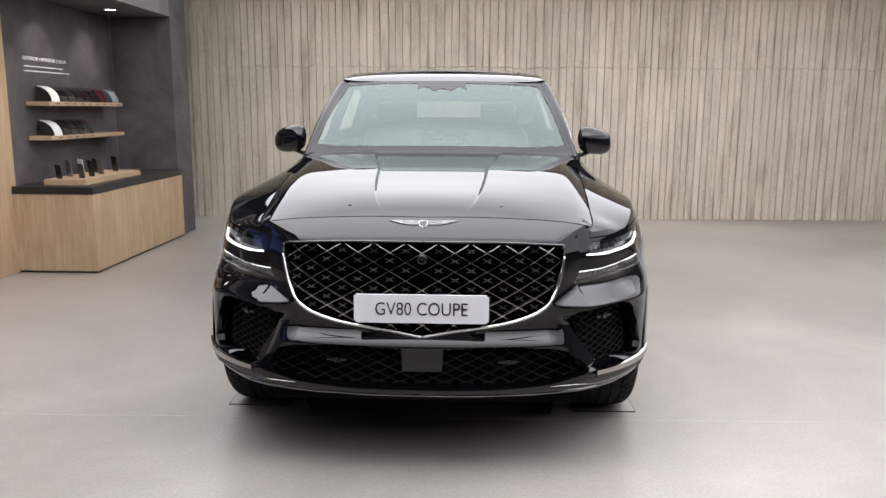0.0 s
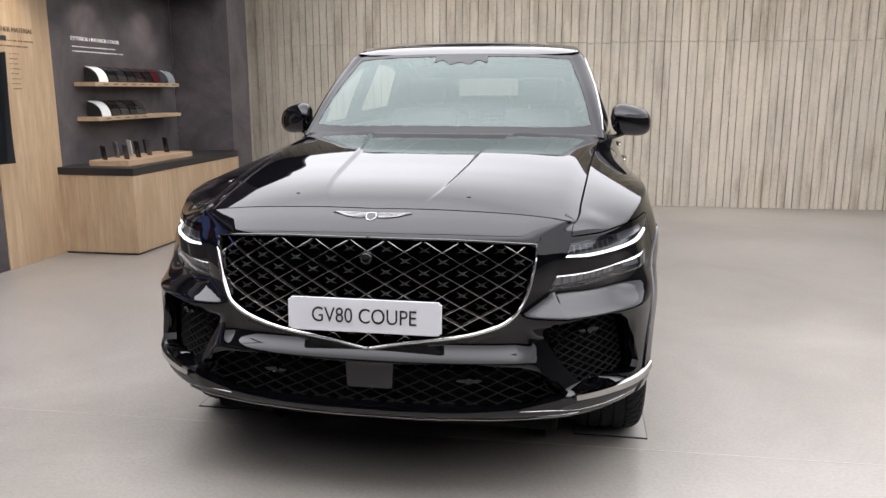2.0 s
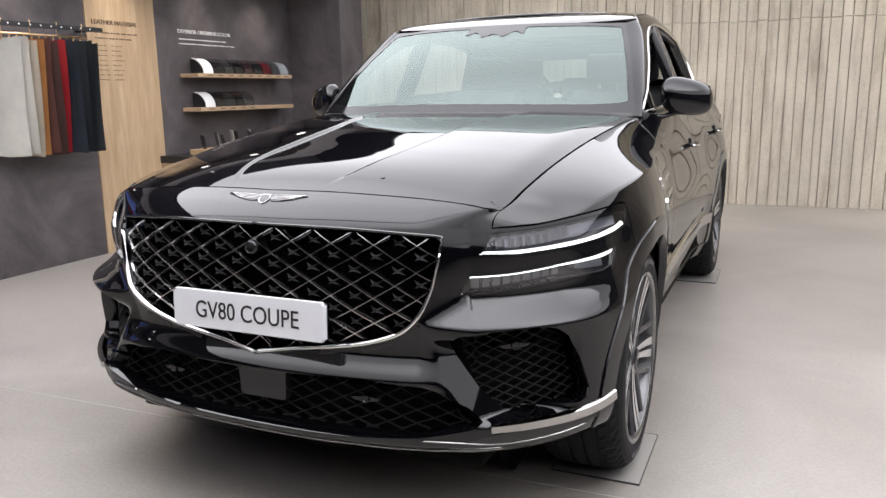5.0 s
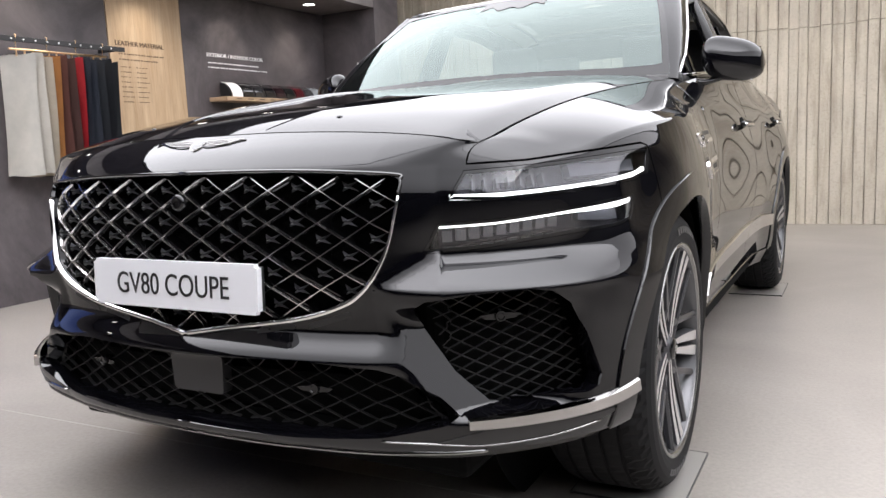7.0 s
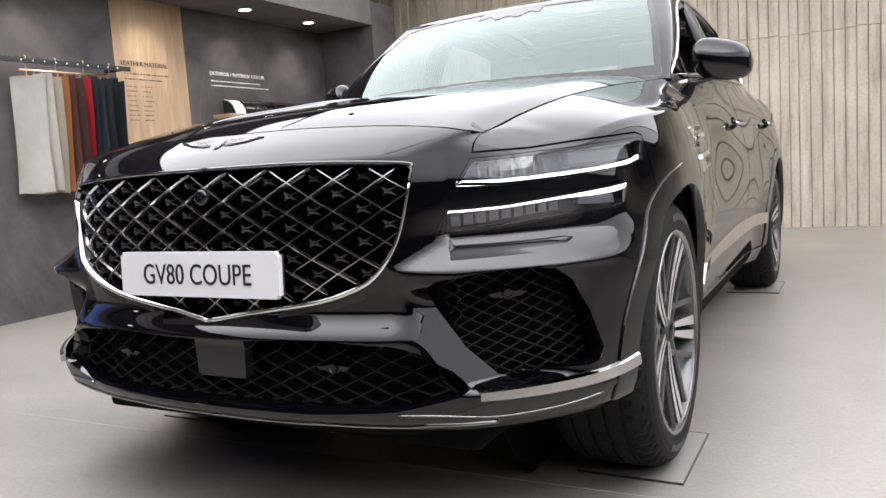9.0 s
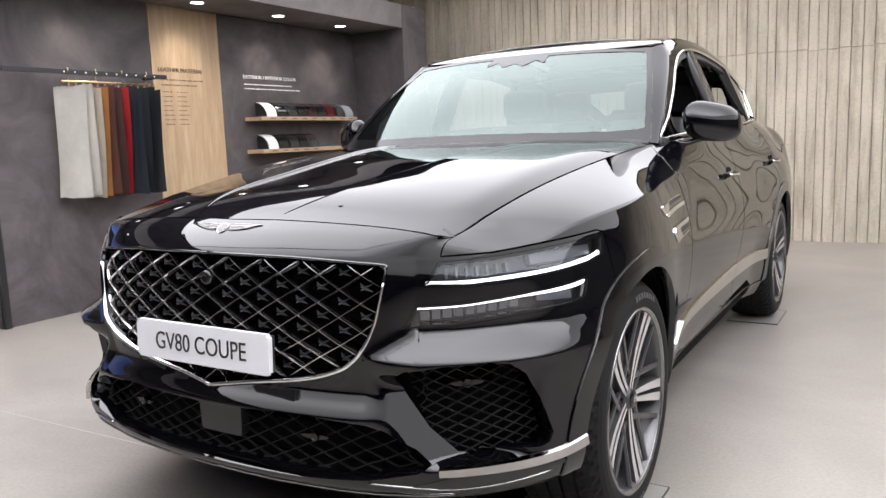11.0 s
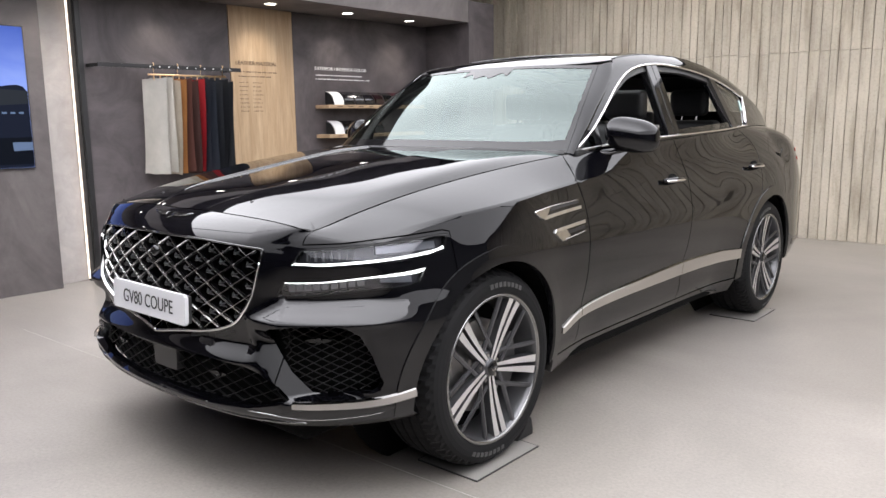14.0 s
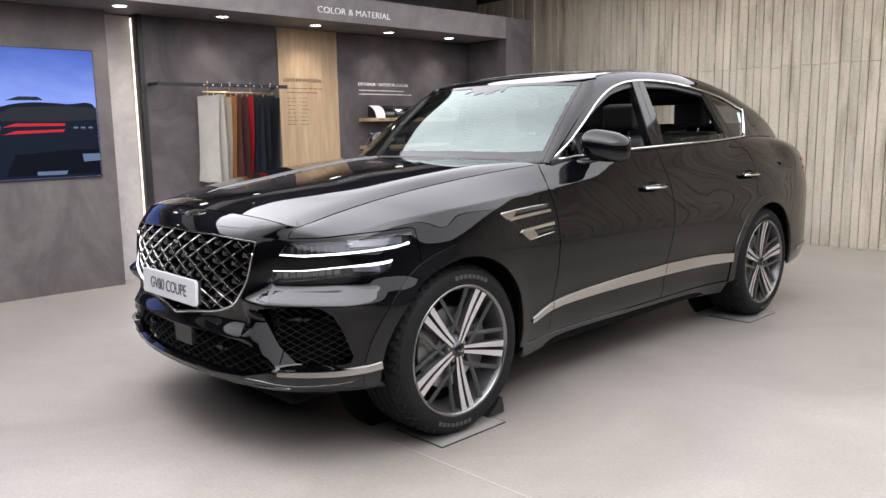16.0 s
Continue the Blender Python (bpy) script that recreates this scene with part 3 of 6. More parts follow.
GUNMETAL = mat("gunmetal_rim_paint", (0.075, 0.075, 0.08), 0.30, 0.6)
RUBBER = mat("tyre_rubber", (0.0065, 0.0065, 0.007), 0.72, spec=0.22)
RUBBER_TEXT = mat("raised_rubber_lettering", (0.05, 0.05, 0.05), 0.5)
WIND_GLASS = glass_material("green_tinted_windscreen", (0.42, 0.48, 0.465), 0.0, 2.05, (0.86, 1.0, 0.965))
ROOF_GLASS = glass_material("tinted_roof_glass", (0.78, 0.80, 0.79), 0.0, 1.6)
SIDE_GLASS = glass_material("tinted_side_glass", (0.30, 0.33, 0.33))
LAMP_GLASS = glass_material("clear_lamp_cover", (0.93, 0.94, 0.96), 0.0, 1.8, (0.97, 0.97, 1.0))
DRL = emitter("white_led_bar", (1.0, 1.0, 1.0), 3.5)
LENS_DARK = mat("dark_lamp_housing", (0.05, 0.05, 0.06), 0.25, 0.3)
LENS_BOX = mat("grey_lamp_module", (0.14, 0.14, 0.15), 0.3, 0.5)
PLATE_WHITE = mat("white_acrylic_plate", (0.62, 0.62, 0.64), 0.35)
INK = mat("black_plate_lettering", (0.012, 0.012, 0.012), 0.4)
LEATHER = mat("black_leather", (0.009, 0.009, 0.0095), 0.5)
RED_LAMP = mat("red_tail_lamp", (0.35, 0.008, 0.01), 0.08)
DISC = mat("brake_disc_steel", (0.35, 0.34, 0.33), 0.35, 1.0)


class Line:
    """A smooth curve through keyed values, with no overshoot."""

    def __init__(self, *keys):
        self.k = np.array([a[0] for a in keys], float)
        self.v = np.array([a[1] for a in keys], float)
        h, d = np.diff(self.k), np.diff(self.v) / np.diff(self.k)
        m = np.zeros(len(self.k))
        for i in range(1, len(m) - 1):
            if d[i - 1] * d[i] > 0:
                w1, w2 = 2 * h[i] + h[i - 1], h[i] + 2 * h[i - 1]
                m[i] = (w1 + w2) / (w1 / d[i - 1] + w2 / d[i])
        m[0], m[-1] = d[0], d[-1]
        self.m, self.h = m, h

    def __call__(self, x):
        x = np.clip(np.asarray(x, float), self.k[0], self.k[-1])
        i = np.clip(np.searchsorted(self.k, x) - 1, 0, len(self.h) - 1)
        t = (x - self.k[i]) / self.h[i]
        return ((2 * t**3 - 3 * t**2 + 1) * self.v[i] + (t**3 - 2 * t**2 + t) * self.h[i] * self.m[i]
                + (3 * t**2 - 2 * t**3) * self.v[i + 1] + (t**3 - t**2) * self.h[i] * self.m[i + 1])


# plan of the body at its widest: the front's middle, the flank, the tail
_plan = catmull([(-0.25, -0.854), (0, -0.864), (0.25, -0.854), (0.5, -0.812), (0.712, -0.71), (0.872, -0.535), (0.946, -0.335), (0.970, -0.12),
                 (0.974, 0.08), (0.962, 0.28), (0.942, 0.5), (0.932, 0.9), (0.932, 1.5), (0.936, 2.1), (0.950, 2.6), (0.962, 2.95),
                 (0.957, 3.2), (0.925, 3.55), (0.85, 3.85), (0.7, 4.02), (0.4, 4.075), (0, 4.09)], 40)[40:]
_plan = np.array(_plan)


def eased(p, step, sigma, mirror):
    """A dense curve, rounded off over sigma, kept on its line (blur, then add back what the blur took)."""
    n = max(3, int(3 * sigma / step))
    w = np.exp(-0.5 * (np.arange(-n, n + 1) * step / sigma) ** 2)
    w /= w.sum()

    def blur(q):
        lead = q[n:0:-1] * mirror if mirror is not None else 2 * q[0] - q[n:0:-1]
        tail = q[-2:-n - 2:-1] * mirror if mirror is not None else 2 * q[-1] - q[-2:-n - 2:-1]
        full = np.concatenate([lead, q, tail])
        return np.stack([np.convolve(full[:, i], w, "valid") for i in range(full.shape[1])], -1)

    b = blur(p)
    return b + blur(p - b)


_arc0 = np.concatenate([[0], np.cumsum(np.linalg.norm(np.diff(_plan, axis=0), axis=1))])
_even = np.linspace(0, _arc0[-1], 3200)
_plan = eased(np.stack([np.interp(_even, _arc0, _plan[:, 0]), np.interp(_even, _arc0, _plan[:, 1])], -1), _even[1], 0.055, np.array([-1.0, 1.0]))
_arc = np.concatenate([[0], np.cumsum(np.linalg.norm(np.diff(_plan, axis=0), axis=1))])
U_END = float(_arc[-1])
_front = int(np.searchsorted(_plan[:, 1], -0.02))


def plan(u):
    return np.interp(u, _arc, _plan[:, 0]), np.interp(u, _arc, _plan[:, 1])


def ux(x):
    """Place along the body of a front point x from the middle."""
    return float(np.interp(x, _plan[:_front, 0], _arc[:_front]))


def uy(y):
    """Place along the body of a flank point y behind the front axle."""
    return float(np.interp(y, _plan[:, 1], _arc))


class Soft:
    """A keyed curve rounded off over sigma."""

    def __init__(self, line, sigma):
        self.x = np.linspace(line.k[0], line.k[-1], 2400)
        self.y = eased(line(self.x)[:, None], self.x[1] - self.x[0], sigma, None)[:, 0]

    def __call__(self, x):
        return np.interp(x, self.x, self.y)


# bonnet: middle profile, edge line and edge height, by y
HOOD_C = Line((-0.76, 0.976), (-0.71, 0.9985), (-0.60, 1.039), (-0.5, 1.0635), (-0.35, 1.087), (-0.2, 1.106), (0.1, 1.145), (0.4, 1.172), (0.75, 1.185))
HOOD_X = Line((-0.70, 0.645), (-0.47, 0.672), (-0.2, 0.69), (0.1, 0.708), (0.4, 0.728), (0.72, 0.752))
HOOD_E = Line((-0.74, 0.930), (-0.62, 0.958), (-0.47, 0.990), (-0.2, 1.042), (0.1, 1.083), (0.4, 1.115), (0.72, 1.143))
HOOD_B = Line((-0.75, 0.128), (-0.705, 0.146), (-0.535, 0.202), (-0.2, 0.238), (0.05, 0.256), (0.3, 0.30), (0.7, 0.355))
HOOD_F = Line((-0.75, 0.945), (-0.60, 0.935), (-0.2, 0.925), (0.3, 0.92), (0.72, 0.92))  # crease before the bonnet's side facet

HOOD_S = Line((-0.75, 0.74), (-0.62, 0.73), (-0.40, 0.62), (0.0, 0.48), (0.72, 0.42))  # share of the drop before the crease


def smooth01(t):
    t = np.clip(t, 0, 1)
    return t * t * (3 - 2 * t)


def hood_z(x, y):
    a = np.abs(x)
    s = np.clip(a / HOOD_X(y), 0, 1.2)
    low = HOOD_C(y) - 0.002
    drop, f = low - HOOD_E(y), HOOD_F(y)
    share = HOOD_S(y)
    crown = share * drop * (s / f) ** 2.4
    fold = np.logaddexp(0, (s - f) / 0.025) * 0.025
    z = low - crown - drop * (1 - share * f**-2.4) * fold / (1 - f)
    rise = smooth01((HOOD_B(y) + 0.012 - a) / 0.018) * smooth01((y + 0.775) / 0.50)
    return z - 0.0085 * rise


def hood(a, b):
    return np.stack([a, b, hood_z(a, b)], -1)


# upper edge of the body: bonnet line, then belt line, then tail
_top = [(0.0, 0, -0.712), (ux(0.3), 0.30, -0.699), (ux(0.50), 0.495, -0.676), (ux(0.62), 0.626, -0.650), (ux(0.70), 0.662, -0.610), (uy(-0.45), 0.674, -0.44), (uy(-0.2), 0.69, -0.2),
        (uy(0.1), 0.708, 0.1), (uy(0.4), 0.728, 0.4), (uy(0.68), 0.753, 0.70), (uy(0.80), 0.772, 0.82), (uy(1.0), 0.803, 1.0), (uy(1.25), 0.822, 1.25), (uy(1.75), 0.828, 1.75),
        (uy(2.3), 0.818, 2.3), (uy(2.9), 0.775, 2.9), (uy(3.2), 0.735, 3.2), (uy(3.5), 0.69, 3.5), (uy(3.8), 0.62, 3.82), (U_END - 0.45, 0.42, 3.94), (U_END, 0, 3.97)]
TOP_X, TOP_Y = Soft(Line(*[(a, b) for a, b, c in _top]), 0.03), Soft(Line(*[(a, c) for a, b, c in _top]), 0.03)
BELT_Z = Line((uy(0.68), 1.143), (uy(0.8), 1.148), (uy(1.2), 1.17), (uy(1.75), 1.188), (uy(2.3), 1.205), (uy(2.9), 1.228), (uy(3.2), 1.235), (uy(3.5), 1.225), (uy(3.8), 1.20), (U_END, 1.17))


def top_edge(u):
    x, y = TOP_X(u), TOP_Y(u)
    z = np.where(u < uy(0.68), hood_z(x, np.minimum(y, 0.72)), BELT_Z(u))
    return x, y, z


# how far each height stands in from the plan: nose, lamp corner, fender, doors, tail
IN_NOSE = Line((0.2, 0.14), (0.27, 0.085), (0.309, 0.048), (0.336, 0.022), (0.36, 0.016), (0.49, 0.014), (0.514, 0.003), (0.5205, 0.002), (0.524, 0.004), (0.568, 0.042), (0.575, 0.046), (0.60, 0.043), (0.7, 0.024), (0.8, 0.027), (0.87, 0.041), (0.93, 0.066))
IN_LAMP = Line((0.2, 0.13), (0.27, 0.070), (0.309, 0.034), (0.34, 0.004), (0.40, -0.012), (0.55, -0.008), (0.645, -0.011), (0.665, -0.015), (0.6695, -0.012), (0.700, 0.030), (0.723, 0.060), (0.732, 0.066), (0.80, 0.059), (0.84, 0.058), (0.90, 0.074), (0.93, 0.086), (1.0, 0.13), (1.1, 0.21))
IN_CORNER = Line((0.2, 0.13), (0.27, 0.070), (0.309, 0.034), (0.34, 0.004), (0.40, -0.012), (0.55, -0.008), (0.645, -0.005), (0.70, 0.006), (0.75, 0.024), (0.80, 0.036), (0.84, 0.046), (0.90, 0.066), (0.93, 0.078), (1.0, 0.115), (1.1, 0.18))
IN_FENDER = Line((0.2, 0.03), (0.4, 0.008), (0.6, 0.0), (0.78, 0.0), (0.84, 0.004), (0.9, 0.014), (0.96, 0.031), (1.02, 0.055), (1.1, 0.10), (1.2, 0.17))
IN_DOOR = Line((0.2, 0.15), (0.30, 0.085), (0.36, 0.055), (0.46, 0.045), (0.53, 0.034), (0.58, 0.018), (0.70, 0.003), (0.78, 0.0), (0.88, 0.016), (0.98, 0.042), (1.08, 0.072), (1.15, 0.10), (1.25, 0.15))
IN_TAIL = Line((0.2, 0.12), (0.3, 0.04), (0.45, 0.0), (0.8, 0.0), (0.95, 0.02), (1.1, 0.06), (1.2, 0.10))
SHOULDER = Soft(Line((0, 0.918), (ux(0.5), 0.915), (ux(0.68), 0.915), (uy(-0.52), 0.926), (uy(-0.40), 0.953), (uy(-0.25), 0.975), (uy(-0.08), 0.990), (uy(0.1), 1.002), (uy(0.42), 1.020), (uy(0.68), 1.036), (uy(1.0), 1.062), (uy(1.7), 1.095), (uy(2.8), 1.10), (uy(3.3), 1.07), (uy(3.8), 1.06), (U_END, 1.05)), 0.06)
IN_DOOR, IN_FENDER = Soft(IN_DOOR, 0.045), Soft(IN_FENDER, 0.03)
_zones = [(ux(0.495), IN_NOSE), (ux(0.63), IN_LAMP), (ux(0.84), IN_LAMP), (uy(-0.39), IN_CORNER), (uy(-0.36), IN_CORNER), (uy(-0.08), IN_FENDER), (uy(0.15), IN_FENDER), (uy(0.85), IN_DOOR),
          (uy(2.15), IN_DOOR), (uy(2.8), IN_FENDER), (uy(3.25), IN_FENDER), (uy(3.6), IN_TAIL)]


FACET = [1.0]


def inset_raw(u, z):
    d = _zones[0][1](z)
    for (a, f), (b, g) in zip(_zones, _zones[1:]):
        w = np.clip((u - a) / (b - a), 0, 1) if f is IN_NOSE else smooth01((u - a) / (b - a))
        here = f(z) * (1 - w) + g(z) * w
        if f is IN_NOSE:
            foot = f(0.669) * (1 - w) + g(0.669) * w + 1.24 * (z - 0.669)
            here = np.where((z > 0.669) & (z < 0.735), -0.010 * np.logaddexp(-foot / 0.010, -(f(z) * (1 - w) + g(np.maximum(z, 0.735)) * w) / 0.010), here)
        d = np.where(u >= a, here, d)
    bulge = np.exp(-((u - ux(0.86)) / 0.11) ** 2) * smooth01((z - 0.33) / 0.06) * smooth01((0.74 - z) / 0.16)
    x, _ = plan(u)
    across = ((x - 0.53) * 0.13 + (z - 0.53) * 0.12) / 0.177
    facet = np.clip(across * 0.72, -0.02, 0.075)
    hold = smooth01((z - 0.395) / 0.025) * smooth01((0.640 - z) / 0.06) * smooth01((x - 0.49) / 0.05) * smooth01((0.86 - x) / 0.10) * (u < uy(0.0))
    d = d - 0.006 * bulge
    gap = facet - d
    rise = np.maximum(gap, 0) + 0.25 * 0.012 * np.maximum(1 - np.abs(gap) / 0.012, 0) ** 2
    return d + FACET[0] * hold * rise


# the shoulder's own line is evened out along the fenders and doors
_us = np.linspace(0, U_END, 1200)
_raw = inset_raw(_us, SHOULDER(_us))
_k = np.exp(-0.5 * (np.arange(-300, 301) * _us[1] / 0.16) ** 2)
_even_in = np.convolve(np.pad(_raw, 300, "edge"), _k / _k.sum(), "valid")


def inset(u, z):
    shift = np.interp(u, _us, _even_in - _raw) * smooth01((u - ux(0.80)) / 0.12) * smooth01((uy(3.2) - u) / 0.4)
    return inset_raw(u, z) + shift * smooth01((z - SHOULDER(u) + 0.14) / 0.14)


def face(u, z):
    x, y = plan(u)
    x1, y1 = plan(np.minimum(u + 0.02, U_END))
    x0, y0 = plan(np.maximum(u - 0.02, 0))
    tx, ty = x1 - x0, y1 - y0
    ty = np.where(u < 0.02, ty * u / 0.02, ty)
    n = np.hypot(tx, ty)
    d = inset(u, z)
    return np.stack([x - ty / n * d, y + tx / n * d, z], -1)


def body(u, v):
    """The body's skin: u runs round the car from the nose, v up from the ground and over the shoulder."""
    u, v = np.asarray(u, float), np.asarray(v, float)
    zs = SHOULDER(u)
    p = face(u, np.minimum(v, zs))
    top = np.stack(top_edge(u), -1)
    s = face(u, zs)
    t = (s - face(u, zs - 0.02)) / 0.02
    gap = np.linalg.norm(top - s, axis=-1)
    k = np.clip((v - zs) / gap, 0, 1)[..., None]
    dz = top[..., 2] - s[..., 2]
    c = s + t * (dz * 0.82)[..., None]
    # the nose runs into the bonnet's slope without a break
    way = top - s
    dt = np.hypot(way[..., 0], way[..., 1]) + 1e-9
    rise = np.clip((dz - 0.48 * dt) / (1 - 0.48 * 0.75), 0, None)
    nose = s + way * np.array([1.0, 1.0, 0.0]) * (0.75 * rise / dt)[..., None] + np.array([0, 0, 1.0]) * rise[..., None]
    w = smooth01((ux(0.70) - u) / (ux(0.70) - ux(0.54)))[..., None]
    c = nose * w + c * (1 - w)
    # a crisp shoulder along the front fender
    flat = 0.5 * (s + top) + np.array([0, 0, 1.0]) * (0.16 * dz)[..., None]
    w = (smooth01((u - ux(0.72)) / (ux(0.90) - ux(0.72))) * smooth01((uy(1.75) - u) / (uy(1.75) - uy(0.85))))[..., None]
    c = flat * w + c * (1 - w)
    return np.where((v > zs)[..., None], (1 - k) ** 2 * s + 2 * k * (1 - k) * c + k**2 * top, p)


def v_top(u):
    return float(SHOULDER(u) + np.linalg.norm(np.stack(top_edge(np.array(u)), -1) - face(np.array(u), SHOULDER(u))))


# cabin: sides by (y, z), roof by (share of the width, y)
def side(y, z):
    u = np.interp(y, _plan[:, 1], _arc)
    h = z - BELT_Z(u)
    over = np.maximum(z - RAIL(y) + 0.052, 0)
    return np.stack([TOP_X(u) - 0.36 * h - 0.14 * np.maximum(h, 0) ** 2 - 8.0 * over**2, y, z], -1)


RAIL = Line((1.2, 1.52), (1.32, 1.578), (1.5, 1.613), (1.8, 1.638), (2.1, 1.642), (2.5, 1.612), (2.9, 1.545), (3.2, 1.476), (3.5, 1.395), (3.8, 1.285), (3.97, 1.20))
CROWN = Line((1.2, 1.56), (1.26, 1.578), (1.4, 1.618), (1.6, 1.650), (1.8, 1.668), (2.1, 1.675), (2.5, 1.65), (2.9, 1.588), (3.2, 1.515), (3.5, 1.425), (3.8, 1.305), (3.97, 1.215))


def roof(s, y):
    e = side(y, RAIL(y))
    z = RAIL(y) + (CROWN(y) - RAIL(y)) * (1 - 0.65 * np.abs(s) ** 2.6 - 0.35 * np.abs(s) ** 11)
    return np.stack([s * e[..., 0], y + 0 * s, z], -1)


# windscreen: its side edge, foot and head
PILLAR_Y = Line((0, 0.765), (0.5, 1.025), (1, 1.302))
PILLAR_Z = Line((0, 1.150), (0.5, 1.370), (1, 1.564))
PILLAR_X = Line((0, 0.752), (0.5, 0.684), (1, 0.598))


def screen(s, t):
    a = np.abs(s)
    x, y, z = PILLAR_X(t) * s, PILLAR_Y(t), PILLAR_Z(t)
    bow = 1 - a**2.2
    return np.stack([x, y - bow * (0.155 - 0.085 * t), z + bow * (0.012 + 0.016 * np.sin(np.pi * t))], -1)


# -- panels cut out of those skins --
def inside(poly, q):
    poly, q = np.asarray(poly), np.asarray(q)
    r = np.zeros(len(q), bool)
    x, y = q[:, 0], q[:, 1]
    for (x0, y0), (x1, y1) in zip(poly, np.roll(poly, -1, axis=0)):
        c = (y0 > y) != (y1 > y)
        r ^= c & (x < (x1 - x0) * (y - y0) / ((y1 - y0) or 1e-12) + x0)
    return r


def spaced(poly, step, closed=True):
    """The outline with long sides split."""
    out = []
    m = len(poly)
    for i in range(m if closed else m - 1):
        a, b = np.array(poly[i], float), np.array(poly[(i + 1) % m], float)
        k = max(1, int(np.ceil(np.linalg.norm(b - a) / step)))
        out += [a + (b - a) * j / k for j in range(k)]
    if not closed:
        out.append(np.array(poly[-1], float))
    return out


def area2(poly):
    p = np.asarray(poly)
    q = np.roll(p, -1, axis=0)
    return float(np.sum(p[:, 0] * q[:, 1] - q[:, 0] * p[:, 1]))


def shrunk(poly, d, keep=None):
    """The outline drawn in by d; points for which keep() holds stay on their line."""
    p = np.asarray(poly, float)
    if area2(p) < 0:
        p = p[::-1]
    a, b = np.roll(p, 1, axis=0), np.roll(p, -1, axis=0)
    t0 = p - a
    t1 = b - p
    t0 /= np.linalg.norm(t0, axis=1, keepdims=True) + 1e-12
    t1 /= np.linalg.norm(t1, axis=1, keepdims=True) + 1e-12
    n = np.stack([-(t0 + t1)[:, 1], (t0 + t1)[:, 0]], -1)
    n /= np.maximum(np.linalg.norm(n, axis=1, keepdims=True), 0.5)
    q = p + n * d
    if keep is not None:
        for i, v in enumerate(p):
            if keep(v):
                q[i, 0] = v[0]
    return q


def normals(fn, a, b, e=0.004):
    du = fn(a + e, b) - fn(np.maximum(a - e, -9), b)
    dv = fn(a, b + e) - fn(a, b - e)
    n = np.cross(du, dv)
    return n / (np.linalg.norm(n, axis=-1, keepdims=True) + 1e-12)


def skin(name, fn, outline, holes=(), step=0.025, material=None, parent=None, label="", rim=0.012, lift=0.0, sides=(1,), middle=False, extra=()):
    """One part: the region of a skin inside outline, less holes, with folded-in edges. sides: +1 near flank, -1 its mirror."""
    from mathutils import geometry
    loops = [spaced(outline, step)] + [spaced(h, step * 0.7) for h in holes]
    verts, edges = [], []
    for lp in loops:
        s = len(verts)
        verts += [tuple(p) for p in lp]
        edges += [(s + i, s + (i + 1) % len(lp)) for i in range(len(lp))]
    for line in extra:
        line = [p for p in line if inside(loops[0], np.array([p]))[0]]
        s = len(verts)
        verts += [tuple(p) for p in line]
        edges += [(s + i, s + i + 1) for i in range(len(line) - 1)]
    edge_pts = np.array(verts)
    lo, hi = edge_pts.min(0), edge_pts.max(0)
    gx, gy = np.meshgrid(np.arange(lo[0] + step / 2, hi[0], step), np.arange(lo[1] + step / 2, hi[1], step))
    gx[1::2] += step / 2
    g = np.stack([gx.ravel(), gy.ravel()], -1)
    g = g[inside(loops[0], g)]
    for h in loops[1:]:
        g = g[~inside(h, g)]
    if len(g):
        far = np.ones(len(g), bool)
        for c in range(0, len(edge_pts), 200):
            far &= (np.linalg.norm(g[:, None] - edge_pts[None, c:c + 200], axis=-1).min(1) > step * 0.45)
        g = g[far]
    verts += [tuple(p) for p in g]
    vc, _, fc, _, _, _ = geometry.delaunay_2d_cdt([Vector(v) for v in verts], edges, [], 0, 1e-6)
    q = np.array([tuple(v) for v in vc])
    f = np.array([tuple(t) for t in fc if len(t) == 3])
    cen = q[f].mean(1)
    ok = inside(loops[0], cen)
    for h in loops[1:]:
        ok &= ~inside(h, cen)
    f = f[ok]
    a, b, c = q[f[:, 0]], q[f[:, 1]], q[f[:, 2]]
    w = (b[:, 0] - a[:, 0]) * (c[:, 1] - a[:, 1]) - (c[:, 0] - a[:, 0]) * (b[:, 1] - a[:, 1])
    f[w < 0] = f[w < 0][:, ::-1]
    f = f[np.abs(w) > 1e-9]
    pos, nrm = fn(q[:, 0], q[:, 1]), normals(fn, q[:, 0], q[:, 1])
    pos = pos + nrm * lift
    count = {}
    for t in f:
        for i in range(3):
            e = (int(t[i]), int(t[(i + 1) % 3]))
            count[frozenset(e)] = None if frozenset(e) in count else e
    V, N, F = [tuple(p) for p in pos], [tuple(n) for n in nrm], [tuple(int(i) for i in t) for t in f]
    if rim:
        for e in [e for e in count.values() if e]:
            i, j = e
            if middle and abs(q[i, 0]) < 1e-5 and abs(q[j, 0]) < 1e-5:
                continue
            p = [pos[j], pos[i], pos[i] - nrm[i] * rim, pos[j] - nrm[j] * rim]
            k = np.cross(p[1] - p[0], p[3] - p[0])
            k = k / (np.linalg.norm(k) + 1e-12)
            s = len(V)
            V += [tuple(x) for x in p]
            N += [tuple(0.75 * k + 0.25 * nrm[i]) if m < 2 else tuple(k) for m in range(4)]
            F.append((s, s + 1, s + 2, s + 3))

    def flip(V, N, F, s):
        if s > 0:
            return V, N, F
        return [(-x, y, z) for x, y, z in V], [(-x, y, z) for x, y, z in N], [t[::-1] for t in F]

    made = []
    if middle:
        V2, N2, F2 = flip(V, N, F, -1)
        k = len(V)
        sets = [(V + V2, N + N2, F + [tuple(i + k for i in t) for t in F2])]
    else:
        sets = [flip(V, N, F, s) for s in sides]
